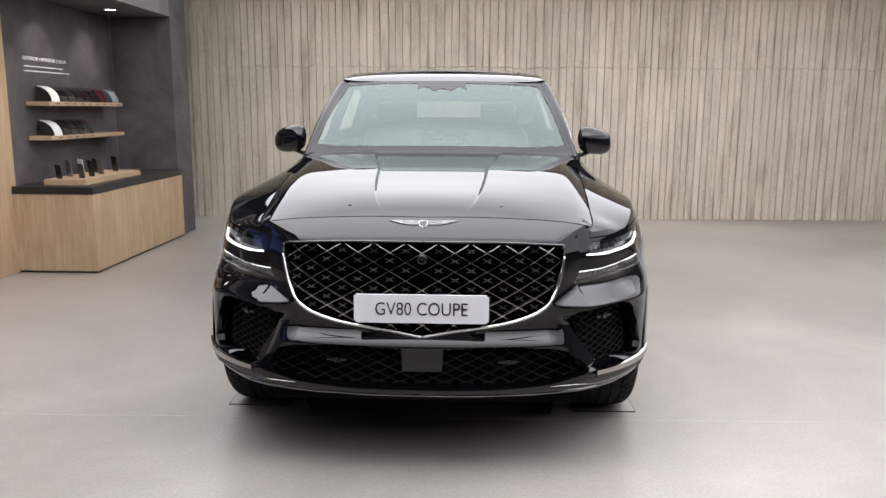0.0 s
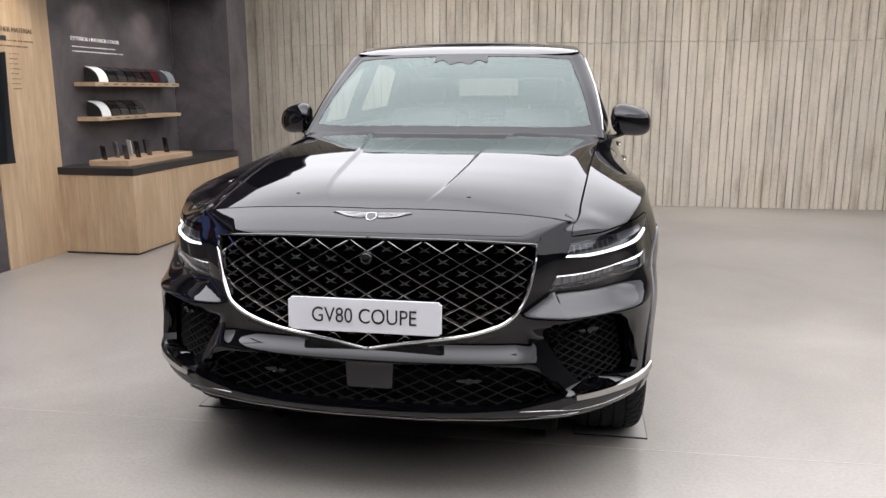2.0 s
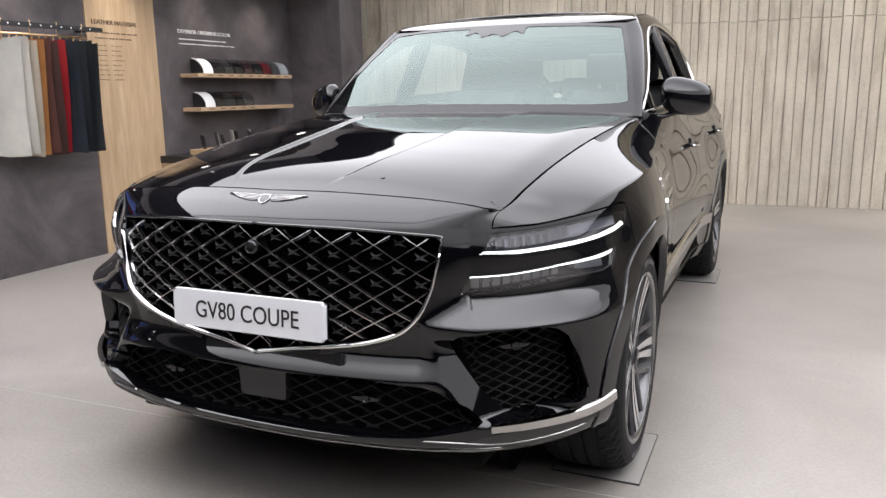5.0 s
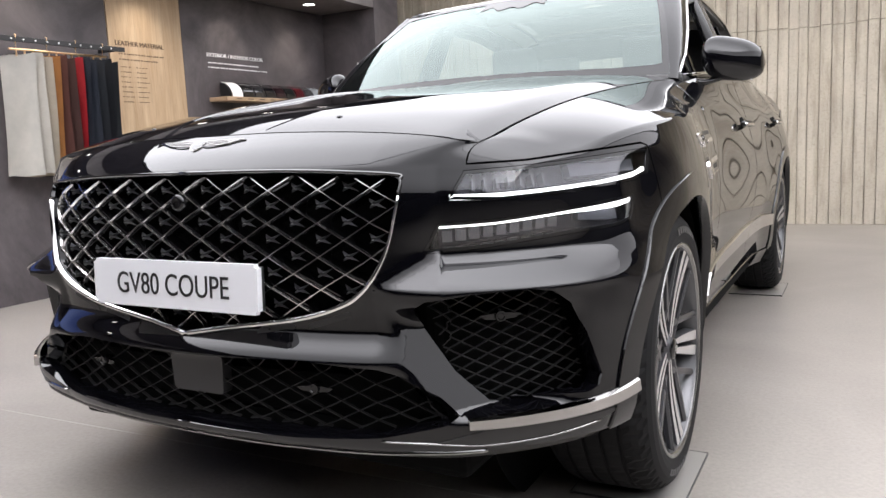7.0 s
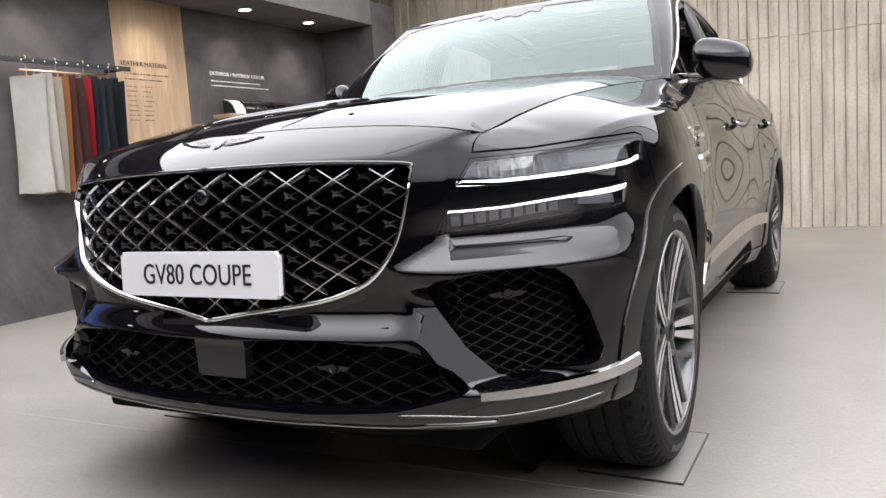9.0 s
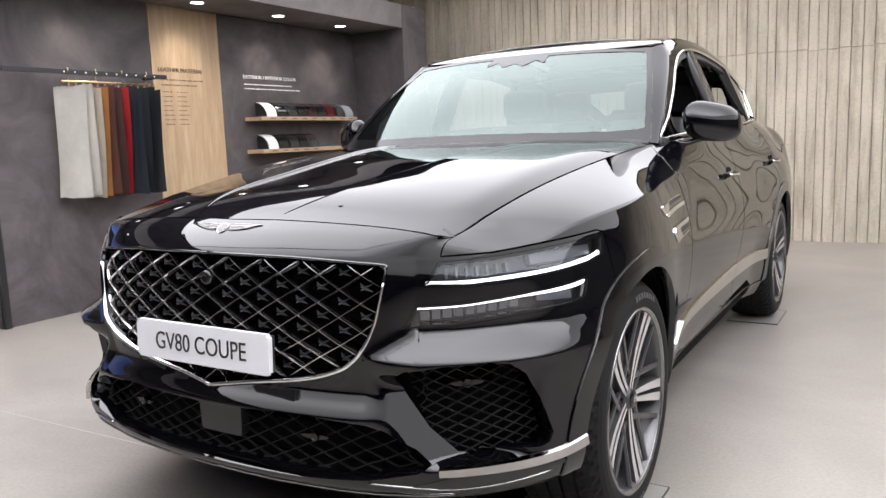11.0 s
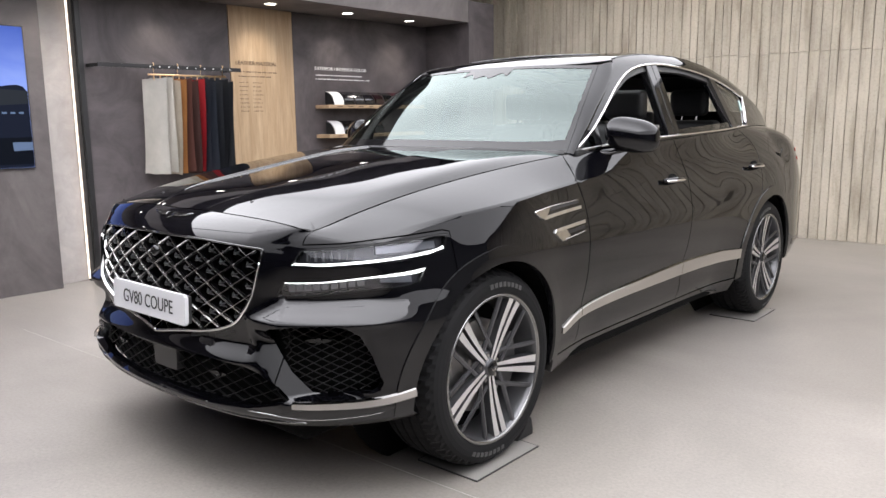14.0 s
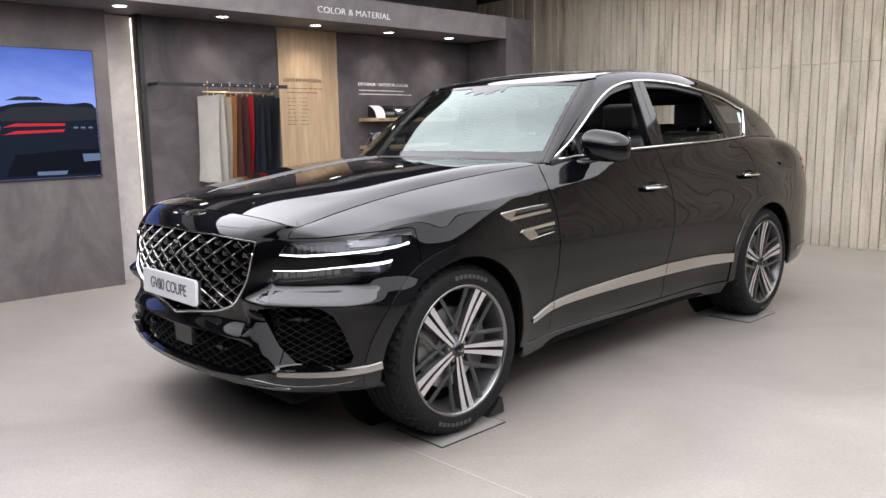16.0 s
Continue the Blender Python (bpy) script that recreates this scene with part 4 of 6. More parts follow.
    for V1, N1, F1 in sets:
        me = bpy.data.meshes.new(name)
        me.from_pydata(V1, [], F1)
        me.polygons.foreach_set("use_smooth", [True] * len(me.polygons))
        me.normals_split_custom_set_from_vertices(N1)
        me.materials.append(material)
        ob = new(name, me)
        ob.parent = parent
        if label:
            tagged(ob, label)
        made.append(ob)
    return made


def strip_along(name, fn, pts, width, height, material, parent, label="", sides=(1,), lift=0.0, blade=False):
    """A half-round moulding along a line on a skin; width and height may follow the share along it."""
    made = []
    p = np.array(pts, float)
    pos, nrm = fn(p[:, 0], p[:, 1]), normals(fn, p[:, 0], p[:, 1])
    for s in sides:
        bm = bmesh.new()
        rings = []
        for i in range(len(p)):
            t = Vector(pos[min(i + 1, len(p) - 1)] - pos[max(i - 1, 0)]).normalized()
            n = Vector(nrm[i])
            c = n.cross(t).normalized()
            f = i / (len(p) - 1)
            w = width(f) if callable(width) else width
            h = height(f) if callable(height) else height
            o = Vector(pos[i]) + n * lift
            ring = [o - c * w / 2 - n * 0.004, o - c * w * 0.42 + n * h * 0.7, o - c * w * 0.2 + n * h, o + c * w * 0.2 + n * h, o + c * w * 0.42 + n * h * 0.7, o + c * w / 2 - n * 0.004]
            if blade:
                ring = [o - c * w / 2 - n * 0.004, o - c * w * 0.5 + n * h * 0.85, o - c * w * 0.38 + n * h, o + c * w * 0.34 + n * h * 0.93, o + c * w * 0.5 + n * h * 0.2, o + c * w * 0.5 - n * 0.004]
            rings.append([bm.verts.new((s * v.x, v.y, v.z)) for v in ring])
        for a, b in zip(rings, rings[1:]):
            for k in range(5):
                bm.faces.new((a[k], a[k + 1], b[k + 1], b[k]))
        bm.faces.new(rings[0])
        bm.faces.new(rings[-1][::-1])
        bmesh.ops.recalc_face_normals(bm, faces=bm.faces)
        made.append(part(name, bm, material, parent, label, not blade))
    return made


def lattice(name, fn, outline, du, dv, width, rise, depth, material, parent, label="", middle=False, sides=(1,), shift=(0, 0), step=0.02):
    """Crossing slanted bars that fill an outline, set back by depth."""
    o = np.array(outline)
    lo, hi = o.min(0), o.max(0)
    segs = []
    for sgn in (1, -1):
        d = np.array([du, sgn * dv])
        k0 = -int((hi[0] - lo[0]) / du + (hi[1] - lo[1]) / dv) - 4
        for k in range(k0, -k0 + 1):
            a = np.array([k * du + shift[0], shift[1]])
            hits = []
            for p, q in zip(o, np.roll(o, -1, axis=0)):
                e = q - p
                m = np.array([[d[0], -e[0]], [d[1], -e[1]]])
                if abs(np.linalg.det(m)) < 1e-12:
                    continue
                t, s = np.linalg.solve(m, p - a)
                if 0 <= s < 1:
                    hits.append(t)
            hits.sort()
            for t0, t1 in zip(hits[::2], hits[1::2]):
                if (t1 - t0) * np.hypot(*d) > 0.006:
                    segs.append((a + d * t0, a + d * t1))
    made = []
    for s in ((1, -1),) if middle else [(x,) for x in sides]:
        bm = bmesh.new()
        for a, b in segs:
            n = max(2, int(np.linalg.norm(b - a) / step) + 1)
            t = np.linspace(0, 1, n)[:, None]
            uv = a + (b - a) * t
            perp = np.array([-(b - a)[1], (b - a)[0]])
            perp = perp / np.linalg.norm(perp) * width / 2
            mid, nr = fn(uv[:, 0], uv[:, 1]), normals(fn, uv[:, 0], uv[:, 1])
            lft, rgt = fn(*(uv - perp).T) - nr * (depth + rise), fn(*(uv + perp).T) - nr * (depth + rise)
            l2, r2 = fn(*(uv - perp * 0.4).T) - nr * depth, fn(*(uv + perp * 0.4).T) - nr * depth
            for sx in s:
                rows = [[bm.verts.new((sx * q[0], q[1], q[2])) for q in row] for row in (lft, l2, r2, rgt)]
                for r0, r1 in zip(rows, rows[1:]):
                    for i in range(n - 1):
                        bm.faces.new((r0[i], r0[i + 1], r1[i + 1], r1[i]) if sx < 0 else (r0[i], r1[i], r1[i + 1], r0[i + 1]))
        bmesh.ops.recalc_face_normals(bm, faces=bm.faces)
        made.append(part(name, bm, material, parent, label))
    return made


CAR = thing("car", "gloss black coupe-style sport utility car with chrome lattice grille", "car")

ARCH_R, ARCH_Z = 0.412, 0.385


def arch_pts(yc, a0, a1, r=ARCH_R, n=28):
    """Points round a wheel arch; the front arch opens wider ahead of the tyre."""
    wide = lambda a: r + (0.034 * float(smooth01((a - 140) / 44)) if yc == 0 else 0.0)
    return [(uy(yc + wide(a) * math.cos(radians(a))), ARCH_Z + wide(a) * math.sin(radians(a))) for a in np.linspace(a0, a1, n)]


def top_pts(u0, u1, n=40):
    return [(u, v_top(u)) for u in np.linspace(u0, u1, n)]


U_HC = ux(0.70)
GRILLE = [(0, 0.912), (0.3, 0.910), (0.535, 0.897), (0.556, 0.885), (0.554, 0.86), (0.53, 0.76), (0.502, 0.70), (0.468, 0.66), (0.42, 0.632), (0.32, 0.602), (0.15, 0.576), (0, 0.553)]
INTAKE = [(0, 0.346), (0.30, 0.348), (0.50, 0.362), (0.62, 0.395), (0.652, 0.412), (0.62, 0.448), (0.55, 0.492), (0.50, 0.507), (0.33, 0.520), (0.15, 0.515), (0, 0.511)]
FOG = [(0.578, 0.632), (0.60, 0.647), (0.68, 0.661), (0.77, 0.664), (0.805, 0.655), (0.832, 0.625), (0.853, 0.56), (0.872, 0.465), (0.866, 0.442), (0.852, 0.434), (0.735, 0.420), (0.712, 0.426), (0.65, 0.492), (0.592, 0.580), (0.578, 0.615)]
front = lambda pts: [(ux(x), z) for x, z in pts]
LAMP_UP = [(ux(0.646), 0.842), (ux(0.684), 0.900), (ux(0.78), 0.904), (ux(0.86), 0.910), (uy(-0.265), 0.926), (uy(-0.245), 0.922), (uy(-0.27), 0.868), (uy(-0.33), 0.855), (ux(0.86), 0.842), (ux(0.75), 0.836)]
LAMP_LO = [(ux(0.592), 0.734), (ux(0.628), 0.797), (ux(0.74), 0.800), (ux(0.84), 0.810), (uy(-0.35), 0.828), (uy(-0.345), 0.820), (uy(-0.385), 0.772), (uy(-0.43), 0.762), (ux(0.80), 0.748), (ux(0.70), 0.738)]
ARCH_JOIN = 124.0
lamp_lid = [(U_HC, v_top(U_HC)), (ux(0.69), 0.912), (ux(0.80), 0.914), (ux(0.87), 0.922), (uy(-0.27), 0.937), (uy(-0.242), 0.930)]

fascia_line = ([(0, 0.309), (ux(0.3), 0.309), (ux(0.6), 0.311), (ux(0.8), 0.313), (uy(-0.40), 0.316)] + arch_pts(0, 184, ARCH_JOIN, n=16) + lamp_lid[::-1]
               + top_pts(U_HC, 0, 26)[1:])
keep0 = lambda p: p[0] < 1e-6

# the grille and intake openings run across the middle, so they are cut as part of the outline
g_hole = front(GRILLE)
i_hole = front(INTAKE)
fascia_line = ([(0, 0.309)] + fascia_line[1:-1] + [fascia_line[-1], (0, 0.912)] + g_hole[1:-1] + [(0, 0.553), (0, 0.511)] + i_hole[::-1][1:-1] + [(0, 0.346)])
skin("front_bumper", body, shrunk(spaced(fascia_line, 0.03), 0.0018, keep0), [front(FOG), LAMP_UP, LAMP_LO], 0.011, PAINT, CAR, middle=True, rim=0.045,
     extra=[[(u, z) for u in np.linspace(0.002, ux(0.53), 66)] for z in (0.5238, 0.530, 0.538, 0.546, 0.554, 0.562, 0.569)]
     + [[(ux(x), 0.53 - ((x - 0.53) * 0.13 - a * 0.177) / 0.12) for x in np.linspace(0.55 + a * 0.45, 0.648 + a * 0.7, 18)] for a in (0.001, 0.012, 0.024, 0.036, 0.048)]
     + [[(u, z) for u in np.linspace(ux(0.505), uy(-0.44), 56)] for z in (0.6675, 0.672, 0.680, 0.690, 0.700, 0.712, 0.725)])

fender_line = lamp_lid[:] + arch_pts(0, ARCH_JOIN, -12, n=26) + [(uy(0.44), 0.315), (uy(0.655), 0.315), (uy(0.668), 0.6), (uy(0.674), 0.8), (uy(0.672), 0.95), (uy(0.655), 1.03), (uy(0.70), v_top(uy(0.70)))] + top_pts(uy(0.70), U_HC, 30)[1:-1]
skin("front_fender", body, shrunk(spaced(fender_line, 0.03), 0.0028), [], 0.020, PAINT, CAR, sides=(1, -1),
     extra=[[(u, float(SHOULDER(u)) + k) for u in np.linspace(ux(0.76), uy(0.655), 90)] for k in (-0.007, 0.0, 0.007)])
door_cut = [(uy(0.655), 0.315), (uy(0.668), 0.6), (uy(0.674), 0.8), (uy(0.672), 0.95), (uy(0.655), 1.03), (uy(0.70), v_top(uy(0.70)))]
b_cut = [(uy(1.73), 0.315), (uy(1.717), 0.54), (uy(1.76), 0.90), (uy(1.763), 0.98), (uy(1.735), 1.08), (uy(1.70), v_top(uy(1.70)))]
c_cut = [(uy(2.70), v_top(uy(2.70))), (uy(2.83), 1.13), (uy(2.84), 1.08), (uy(2.80), 0.95), (uy(2.76), 0.83), (uy(2.955 + 0.412 * math.cos(radians(118))), ARCH_Z + 0.412 * math.sin(radians(118)))]
skin("front_door", body, shrunk(spaced(door_cut[:1] + b_cut + top_pts(uy(1.70), uy(0.70), 20)[1:-1] + door_cut[::-1][:-1], 0.03), 0.0034), [], 0.03, PAINT, CAR, sides=(1, -1),
     extra=[[(u, float(SHOULDER(u)) + k) for u in np.linspace(uy(0.70), uy(1.70), 60)] for k in (-0.008, 0.0, 0.008)])
skin("rear_door", body, shrunk(spaced(b_cut[::-1] + [(uy(2.50), 0.315)] + arch_pts(2.955, 190, 118, n=14)[:-1] + c_cut[::-1] + top_pts(uy(2.70), uy(1.70), 20)[1:-1], 0.03), 0.0034), [], 0.03, PAINT, CAR, sides=(1, -1))
skin("rear_quarter", body, shrunk(spaced(c_cut + arch_pts(2.955, 118, -10, n=24)[1:] + [(uy(3.40), 0.31), (U_END - 0.5, 0.33), (U_END, 0.33), (U_END, v_top(U_END))] + top_pts(U_END, uy(2.70), 30)[1:-1], 0.04), 0.0022, lambda p: p[0] > U_END - 1e-6), [], 0.035, PAINT, CAR, sides=(1, -1))

# bonnet
bonnet_line = [(float(TOP_X(u)), float(TOP_Y(u))) for u in np.linspace(0, uy(0.70), 40)] + [(0.70, 0.685), (0.5, 0.63), (0.25, 0.605), (0, 0.598)]
skin("bonnet", hood, shrunk(spaced(bonnet_line, 0.03), 0.0032, keep0), [], 0.022, PAINT, CAR, middle=True, rim=0.015,
     extra=[[(float(HOOD_B(y)) + 0.012 - k * 0.018, y) for y in np.linspace(-0.73, 0.585, 60)] for k in (-0.25, 0, 0.2, 0.4, 0.6, 0.8, 1.0, 1.25)]
     + [[(float(HOOD_X(y) * HOOD_F(y)) + k, y) for y in np.linspace(-0.62, 0.66, 70)] for k in (-0.014, -0.007, 0.0, 0.007, 0.014)])

# cabin sides with the window openings
dlo = [np.array(p) for p in catmull([(0.815, 1.158), (1.2, 1.186), (1.75, 1.203), (2.4, 1.219), (2.93, 1.238)], 6)] + [np.array(p) for p in catmull([(3.06, 1.42), (2.75, 1.498), (2.4, 1.552), (2.05, 1.583), (1.75, 1.583), (1.5, 1.545), (1.3, 1.462), (1.115, 1.345), (0.965, 1.245)], 6)]
pillar_edge = lambda t: (float(PILLAR_Y(t)) + 0.03 + 0.03 * t, float(PILLAR_Z(t)) - 0.014 + 0.026 * t**5)
edge_front = [pillar_edge(t) for t in np.linspace(0, 1, 16)]
cab_line = [(y, float(BELT_Z(uy(y))) + 0.001) for y in np.linspace(0.80, 3.85, 50)] + [(y, float(RAIL(y))) for y in np.linspace(3.9, 1.38, 40)] + edge_front[::-1]
skin("cabin_side", side, shrunk(spaced(cab_line, 0.04), 0.001), [dlo], 0.03, PAINT, CAR, sides=(1, -1), rim=0.03)

# windscreen pillars, between screen edge and cabin side
for s in (1, -1):
    bm = bmesh.new()
    rows = []
    for i in range(25):
        t = i / 24
        w = screen(np.array(1.0), np.array(t))
        e = side(*[np.array(q) for q in pillar_edge(t)])
        w, e = Vector(w), Vector(e)
        c = w.lerp(e, 0.66) + Vector((0.020, -0.013, 0.010))
        rows.append([bm.verts.new((s * p.x, p.y, p.z)) for p in [w * (1 - k) ** 2 + c * (2 * k * (1 - k)) + e * k**2 for k in [j / 8 for j in range(9)]]])
    for a, b in zip(rows, rows[1:]):
        for j in range(8):
            bm.faces.new((a[j], a[j + 1], b[j + 1], b[j]) if s > 0 else (a[j], b[j], b[j + 1], a[j + 1]))
    part("windscreen_pillar", bm, PAINT, CAR, smooth=True)


def sheet(name, fn, a0, a1, b0, b1, na, nb, material, parent, label="", thick=0.0):
    """A part covering a whole rectangle of a skin; a1 and the b limits may be curves."""
    bm = bmesh.new()
    av = np.linspace(a0, a1, na)
    grid = []
    for i in range(nb):
        lo, hi = (b0(av) if callable(b0) else b0 + 0 * av), (b1(av) if callable(b1) else b1 + 0 * av)
        grid.append([bm.verts.new(p) for p in fn(av, lo + (hi - lo) * i / (nb - 1))])
    for r0, r1 in zip(grid, grid[1:]):
        for j in range(na - 1):
            bm.faces.new((r0[j], r0[j + 1], r1[j + 1], r1[j]))
    if thick:
        bmesh.ops.solidify(bm, geom=list(bm.faces), thickness=thick)
    return part(name, bm, material, parent, label, True)


head = lambda s: 1.238 + 0.065 * np.abs(s) ** 2.2 + 0.058 * np.abs(s) ** 14
sheet("roof_front", roof, -1, 1, head, lambda s: head(s) * 0 + 1.52 + 0.05 * np.abs(s) ** 4, 41, 12, PAINT, CAR)
sheet("roof_glass", roof, -0.80, 0.80, lambda s: 0 * s + 1.526, lambda s: 0 * s + 2.75, 33, 24, ROOF_GLASS, CAR, "dark panoramic roof glass").visible_shadow = False
for s in (1, -1):
    sheet("roof_rail_panel", roof, min(s * 0.805, s), max(s * 0.805, s), lambda a: 1.522 + 0.05 * np.abs(a) ** 4, lambda a: 0 * a + 3.93, 8, 40, PAINT, CAR)
sheet("roof_rear", roof, -0.80, 0.80, lambda s: 0 * s + 2.756, lambda s: 0 * s + 3.08, 33, 8, PAINT, CAR)
g = sheet("rear_window", roof, -0.80, 0.80, lambda s: 0 * s + 3.085, lambda s: 0 * s + 3.72, 25, 12, ROOF_GLASS, CAR, "tinted rear window")
g.visible_shadow = False
g.data.flip_normals()
sheet("tail_spoiler", roof, -0.80, 0.80, lambda s: 0 * s + 3.73, lambda s: 0 * s + 3.95, 25, 6, PAINT, CAR)

g = sheet("windscreen", screen, -1, 1, 0.0, 1.0, 41, 25, WIND_GLASS, CAR, "green-tinted windscreen with a black edge band")
g.visible_shadow = False

# -- grille, intakes, lamps --
def closed_half(pts):
    return [(ux(x), z) for x, z in pts]


GRILLE_CHROME = mat("grille_chrome", (0.52, 0.51, 0.50), 0.22, 1.0)
grille = new("grille")
grille.parent = CAR
tagged(grille, "chrome diamond lattice grille with bright lower frame")
GR = closed_half(GRILLE)
skin("grille_backing", body, shrunk(spaced(GR, 0.03), -0.012, keep0), [], 0.04, DEEP_BLACK, grille, middle=True, rim=0, lift=-0.075)
lattice("grille_lattice", body, GR, 0.1245, 0.0715, 0.0050, 0.006, 0.012, GRILLE_CHROME, grille, "dark chrome diamond lattice", middle=True, shift=(0.0622, 0.555))
lattice("lattice_depth", body, GR, 0.1245, 0.0715, 0.0085, 0.03, 0.027, PIANO, grille, "gloss black lattice sides", middle=True, shift=(0.0622, 0.555))

bm = bmesh.new()
for a in (35, 145, 215, 325):
    d = Vector((math.cos(radians(a)), 0, math.sin(radians(a)) * 0.75))
    e = Vector((-d.z, 0, d.x)) * 0.0045
    vs = [bm.verts.new(v) for v in (e, -e, d * 0.026 + Vector((0, 0.008, 0)), d * 0.006 - Vector((0, 0.010, 0)))]
    for t in ((0, 1, 3), (1, 2, 3), (2, 0, 3)):
        bm.faces.new([vs[i] for i in t])
star = bpy.data.meshes.new("grille_star")
bm.to_mesh(star)
bm.free()
star.materials.append(mat("grey_star_plastic", (0.030, 0.030, 0.032), 0.35))
for r in range(11):
    for c in range(12):
        u, z = 0.1245 * (c * 0.5), 0.555 + 0.0715 * (r * 0.5 + 0.5)
        if (r + c) % 2 == 0 or not inside(shrunk(GR, 0.012), np.array([[u, z]]))[0]:
            continue
        p = body(np.array(u), np.array(z))
        for sx in ((1, -1) if c else (1,)):
            st = new("grille_star", star)
            st.parent = grille
            st.location = (sx * p[0], p[1] + 0.026, p[2])
lower = [(ux(x), z) for x, z in reversed([(0, 0.553), (0.15, 0.576), (0.32, 0.602), (0.42, 0.632), (0.468, 0.66), (0.502, 0.70), (0.53, 0.76), (0.553, 0.855)])]
lower = catmull(lower, 6)
strip_along("grille_frame", body, lower, lambda f: 0.006 + 0.007 * min(1, f * 2), 0.007, CHROME, grille, "bright chrome lower frame", (1, -1))
upper = catmull([(ux(0.553), 0.86), (ux(0.556), 0.885), (ux(0.535), 0.899), (ux(0.3), 0.9125), (0, 0.9145)], 8)
strip_along("grille_top_frame", body, upper, 0.008, 0.006, mat("smoked_chrome", (0.10, 0.10, 0.10), 0.12, 1.0), grille, "dark chrome upper frame", (1, -1))

IN = closed_half(INTAKE)
FG = closed_half(FOG)
skin("intake_backing", body, shrunk(spaced(IN, 0.03), -0.012, keep0), [], 0.04, DEEP_BLACK, CAR, middle=True, rim=0, lift=-0.09)
lattice("lower_mesh", body, IN, 0.088, 0.040, 0.0028, 0.008, 0.045, MATT_BLACK, CAR, "black plastic lower intake mesh", middle=True, shift=(0.044, 0.42))
FACET[0] = 0.0
skin("side_intake_backing", body, shrunk(spaced(FG, 0.03), -0.012), [], 0.04, DEEP_BLACK, CAR, sides=(1, -1), rim=0, lift=-0.11)
lattice("side_mesh", body, FG, 0.062, 0.027, 0.0026, 0.008, 0.062, MATT_BLACK, CAR, "black plastic side intake mesh", sides=(1, -1), shift=(0.0, 0.55))
skin("radar_cover", body, [(0, 0.408), (ux(0.072), 0.408), (ux(0.078), 0.414), (ux(0.082), 0.488), (ux(0.078), 0.494), (0, 0.494)], [], 0.02, mat("dark_grey_radar_cover", (0.022, 0.022, 0.024), 0.35), CAR, "smooth dark grey radar cover", middle=True, lift=-0.040, rim=0.03)


def sensor(u, z, back, s):
    p = body(np.array(u), np.array(z))
    n = normals(body, np.array([u]), np.array([z]))[0]
    p = p - n * back
    m = Matrix.Translation((s * p[0], p[1], p[2])) @ Vector((s * n[0], n[1], n[2])).to_track_quat("X", "Z").to_matrix().to_4x4()
    bm = lathe([(0.0, 0.004), (0.006, 0.004), (0.008, 0.006), (0.011, 0.006), (0.0125, 0.002), (0.0125, -0.02)], 20)
    for wing in (1, -1):
        prism([(wing * 0.010, 0.006), (wing * 0.045, 0.002), (wing * 0.032, -0.006), (wing * 0.010, -0.008)], 0.006, lambda a, b, c: Vector((c - 0.006, a, b)), bm)
    bm.transform(m)
    bmesh.ops.recalc_face_normals(bm, faces=bm.faces)
    return part("parking_sensor", bm, PIANO, CAR, "round gloss black parking sensor")


for s in (1, -1):
    sensor(ux(0.338), 0.449, 0.03, s)
    sensor(ux(0.735), 0.602, 0.046, s)
FACET[0] = 1.0
bm = lathe([(0.0, -0.004), (0.008, -0.005), (0.011, -0.003), (0.016, -0.004), (0.020, -0.010), (0.021, -0.04)], 24)
bm.transform(Matrix.Translation((0, float(body(np.array(0.0), np.array(0.85))[1]) - 0.002, 0.85)) @ Matrix.Rotation(radians(-90), 4, "Z"))
part("front_camera", bm, PIANO, CAR, "small round front camera", True)

# slots under the grille
for s in (1, -1):
    for pts in ([(0.205, 0.566), (0.30, 0.580), (0.302, 0.588), (0.296, 0.592), (0.207, 0.578)], [(0.335, 0.592), (0.435, 0.622), (0.44, 0.630), (0.434, 0.634), (0.337, 0.606)]):
        z_off = -0.002 if pts[0][0] < 0.3 else -0.014
        skin("air_slot", body, [(ux(x), z + z_off) for x, z in pts], [], 0.02, MATT_BLACK, CAR, sides=(s,), lift=0.0012, rim=0.004)


def lamp(name, outline, led, led_w, fins, s):
    lamp_ob = new(name)
    lamp_ob.parent = CAR
    tagged(lamp_ob, "slim two-line headlamp with lit white light bar")
    skin("housing", body, shrunk(spaced(outline, 0.02), -0.006), [], 0.025, LENS_DARK, lamp_ob, sides=(s,), rim=0, lift=-0.042)
    skin("lamp_rim", body, shrunk(spaced(outline, 0.02), 0.0012), [shrunk(spaced(outline, 0.02), 0.008)], 0.02, PIANO, lamp_ob, sides=(s,), rim=0.03, lift=-0.0005)
    strip_along("light_bar", body, led, led_w, 0.004, DRL, lamp_ob, "lit white light bar", (s,), lift=-0.010)
    for u0, u1, z0, z1, m in fins:
        skin("lamp_module", body, [(u0, z0), (u1, z0), (u1, z1), (u0, z1)], [], 0.02, m, lamp_ob, sides=(s,), rim=0.024, lift=-0.018)
    g = skin("lamp_cover", body, shrunk(spaced(outline, 0.02), 0.0075), [], 0.02, LAMP_GLASS, lamp_ob, "clear lamp cover", sides=(s,), rim=0, lift=-0.002)
    g[0].visible_shadow = False
    return lamp_ob


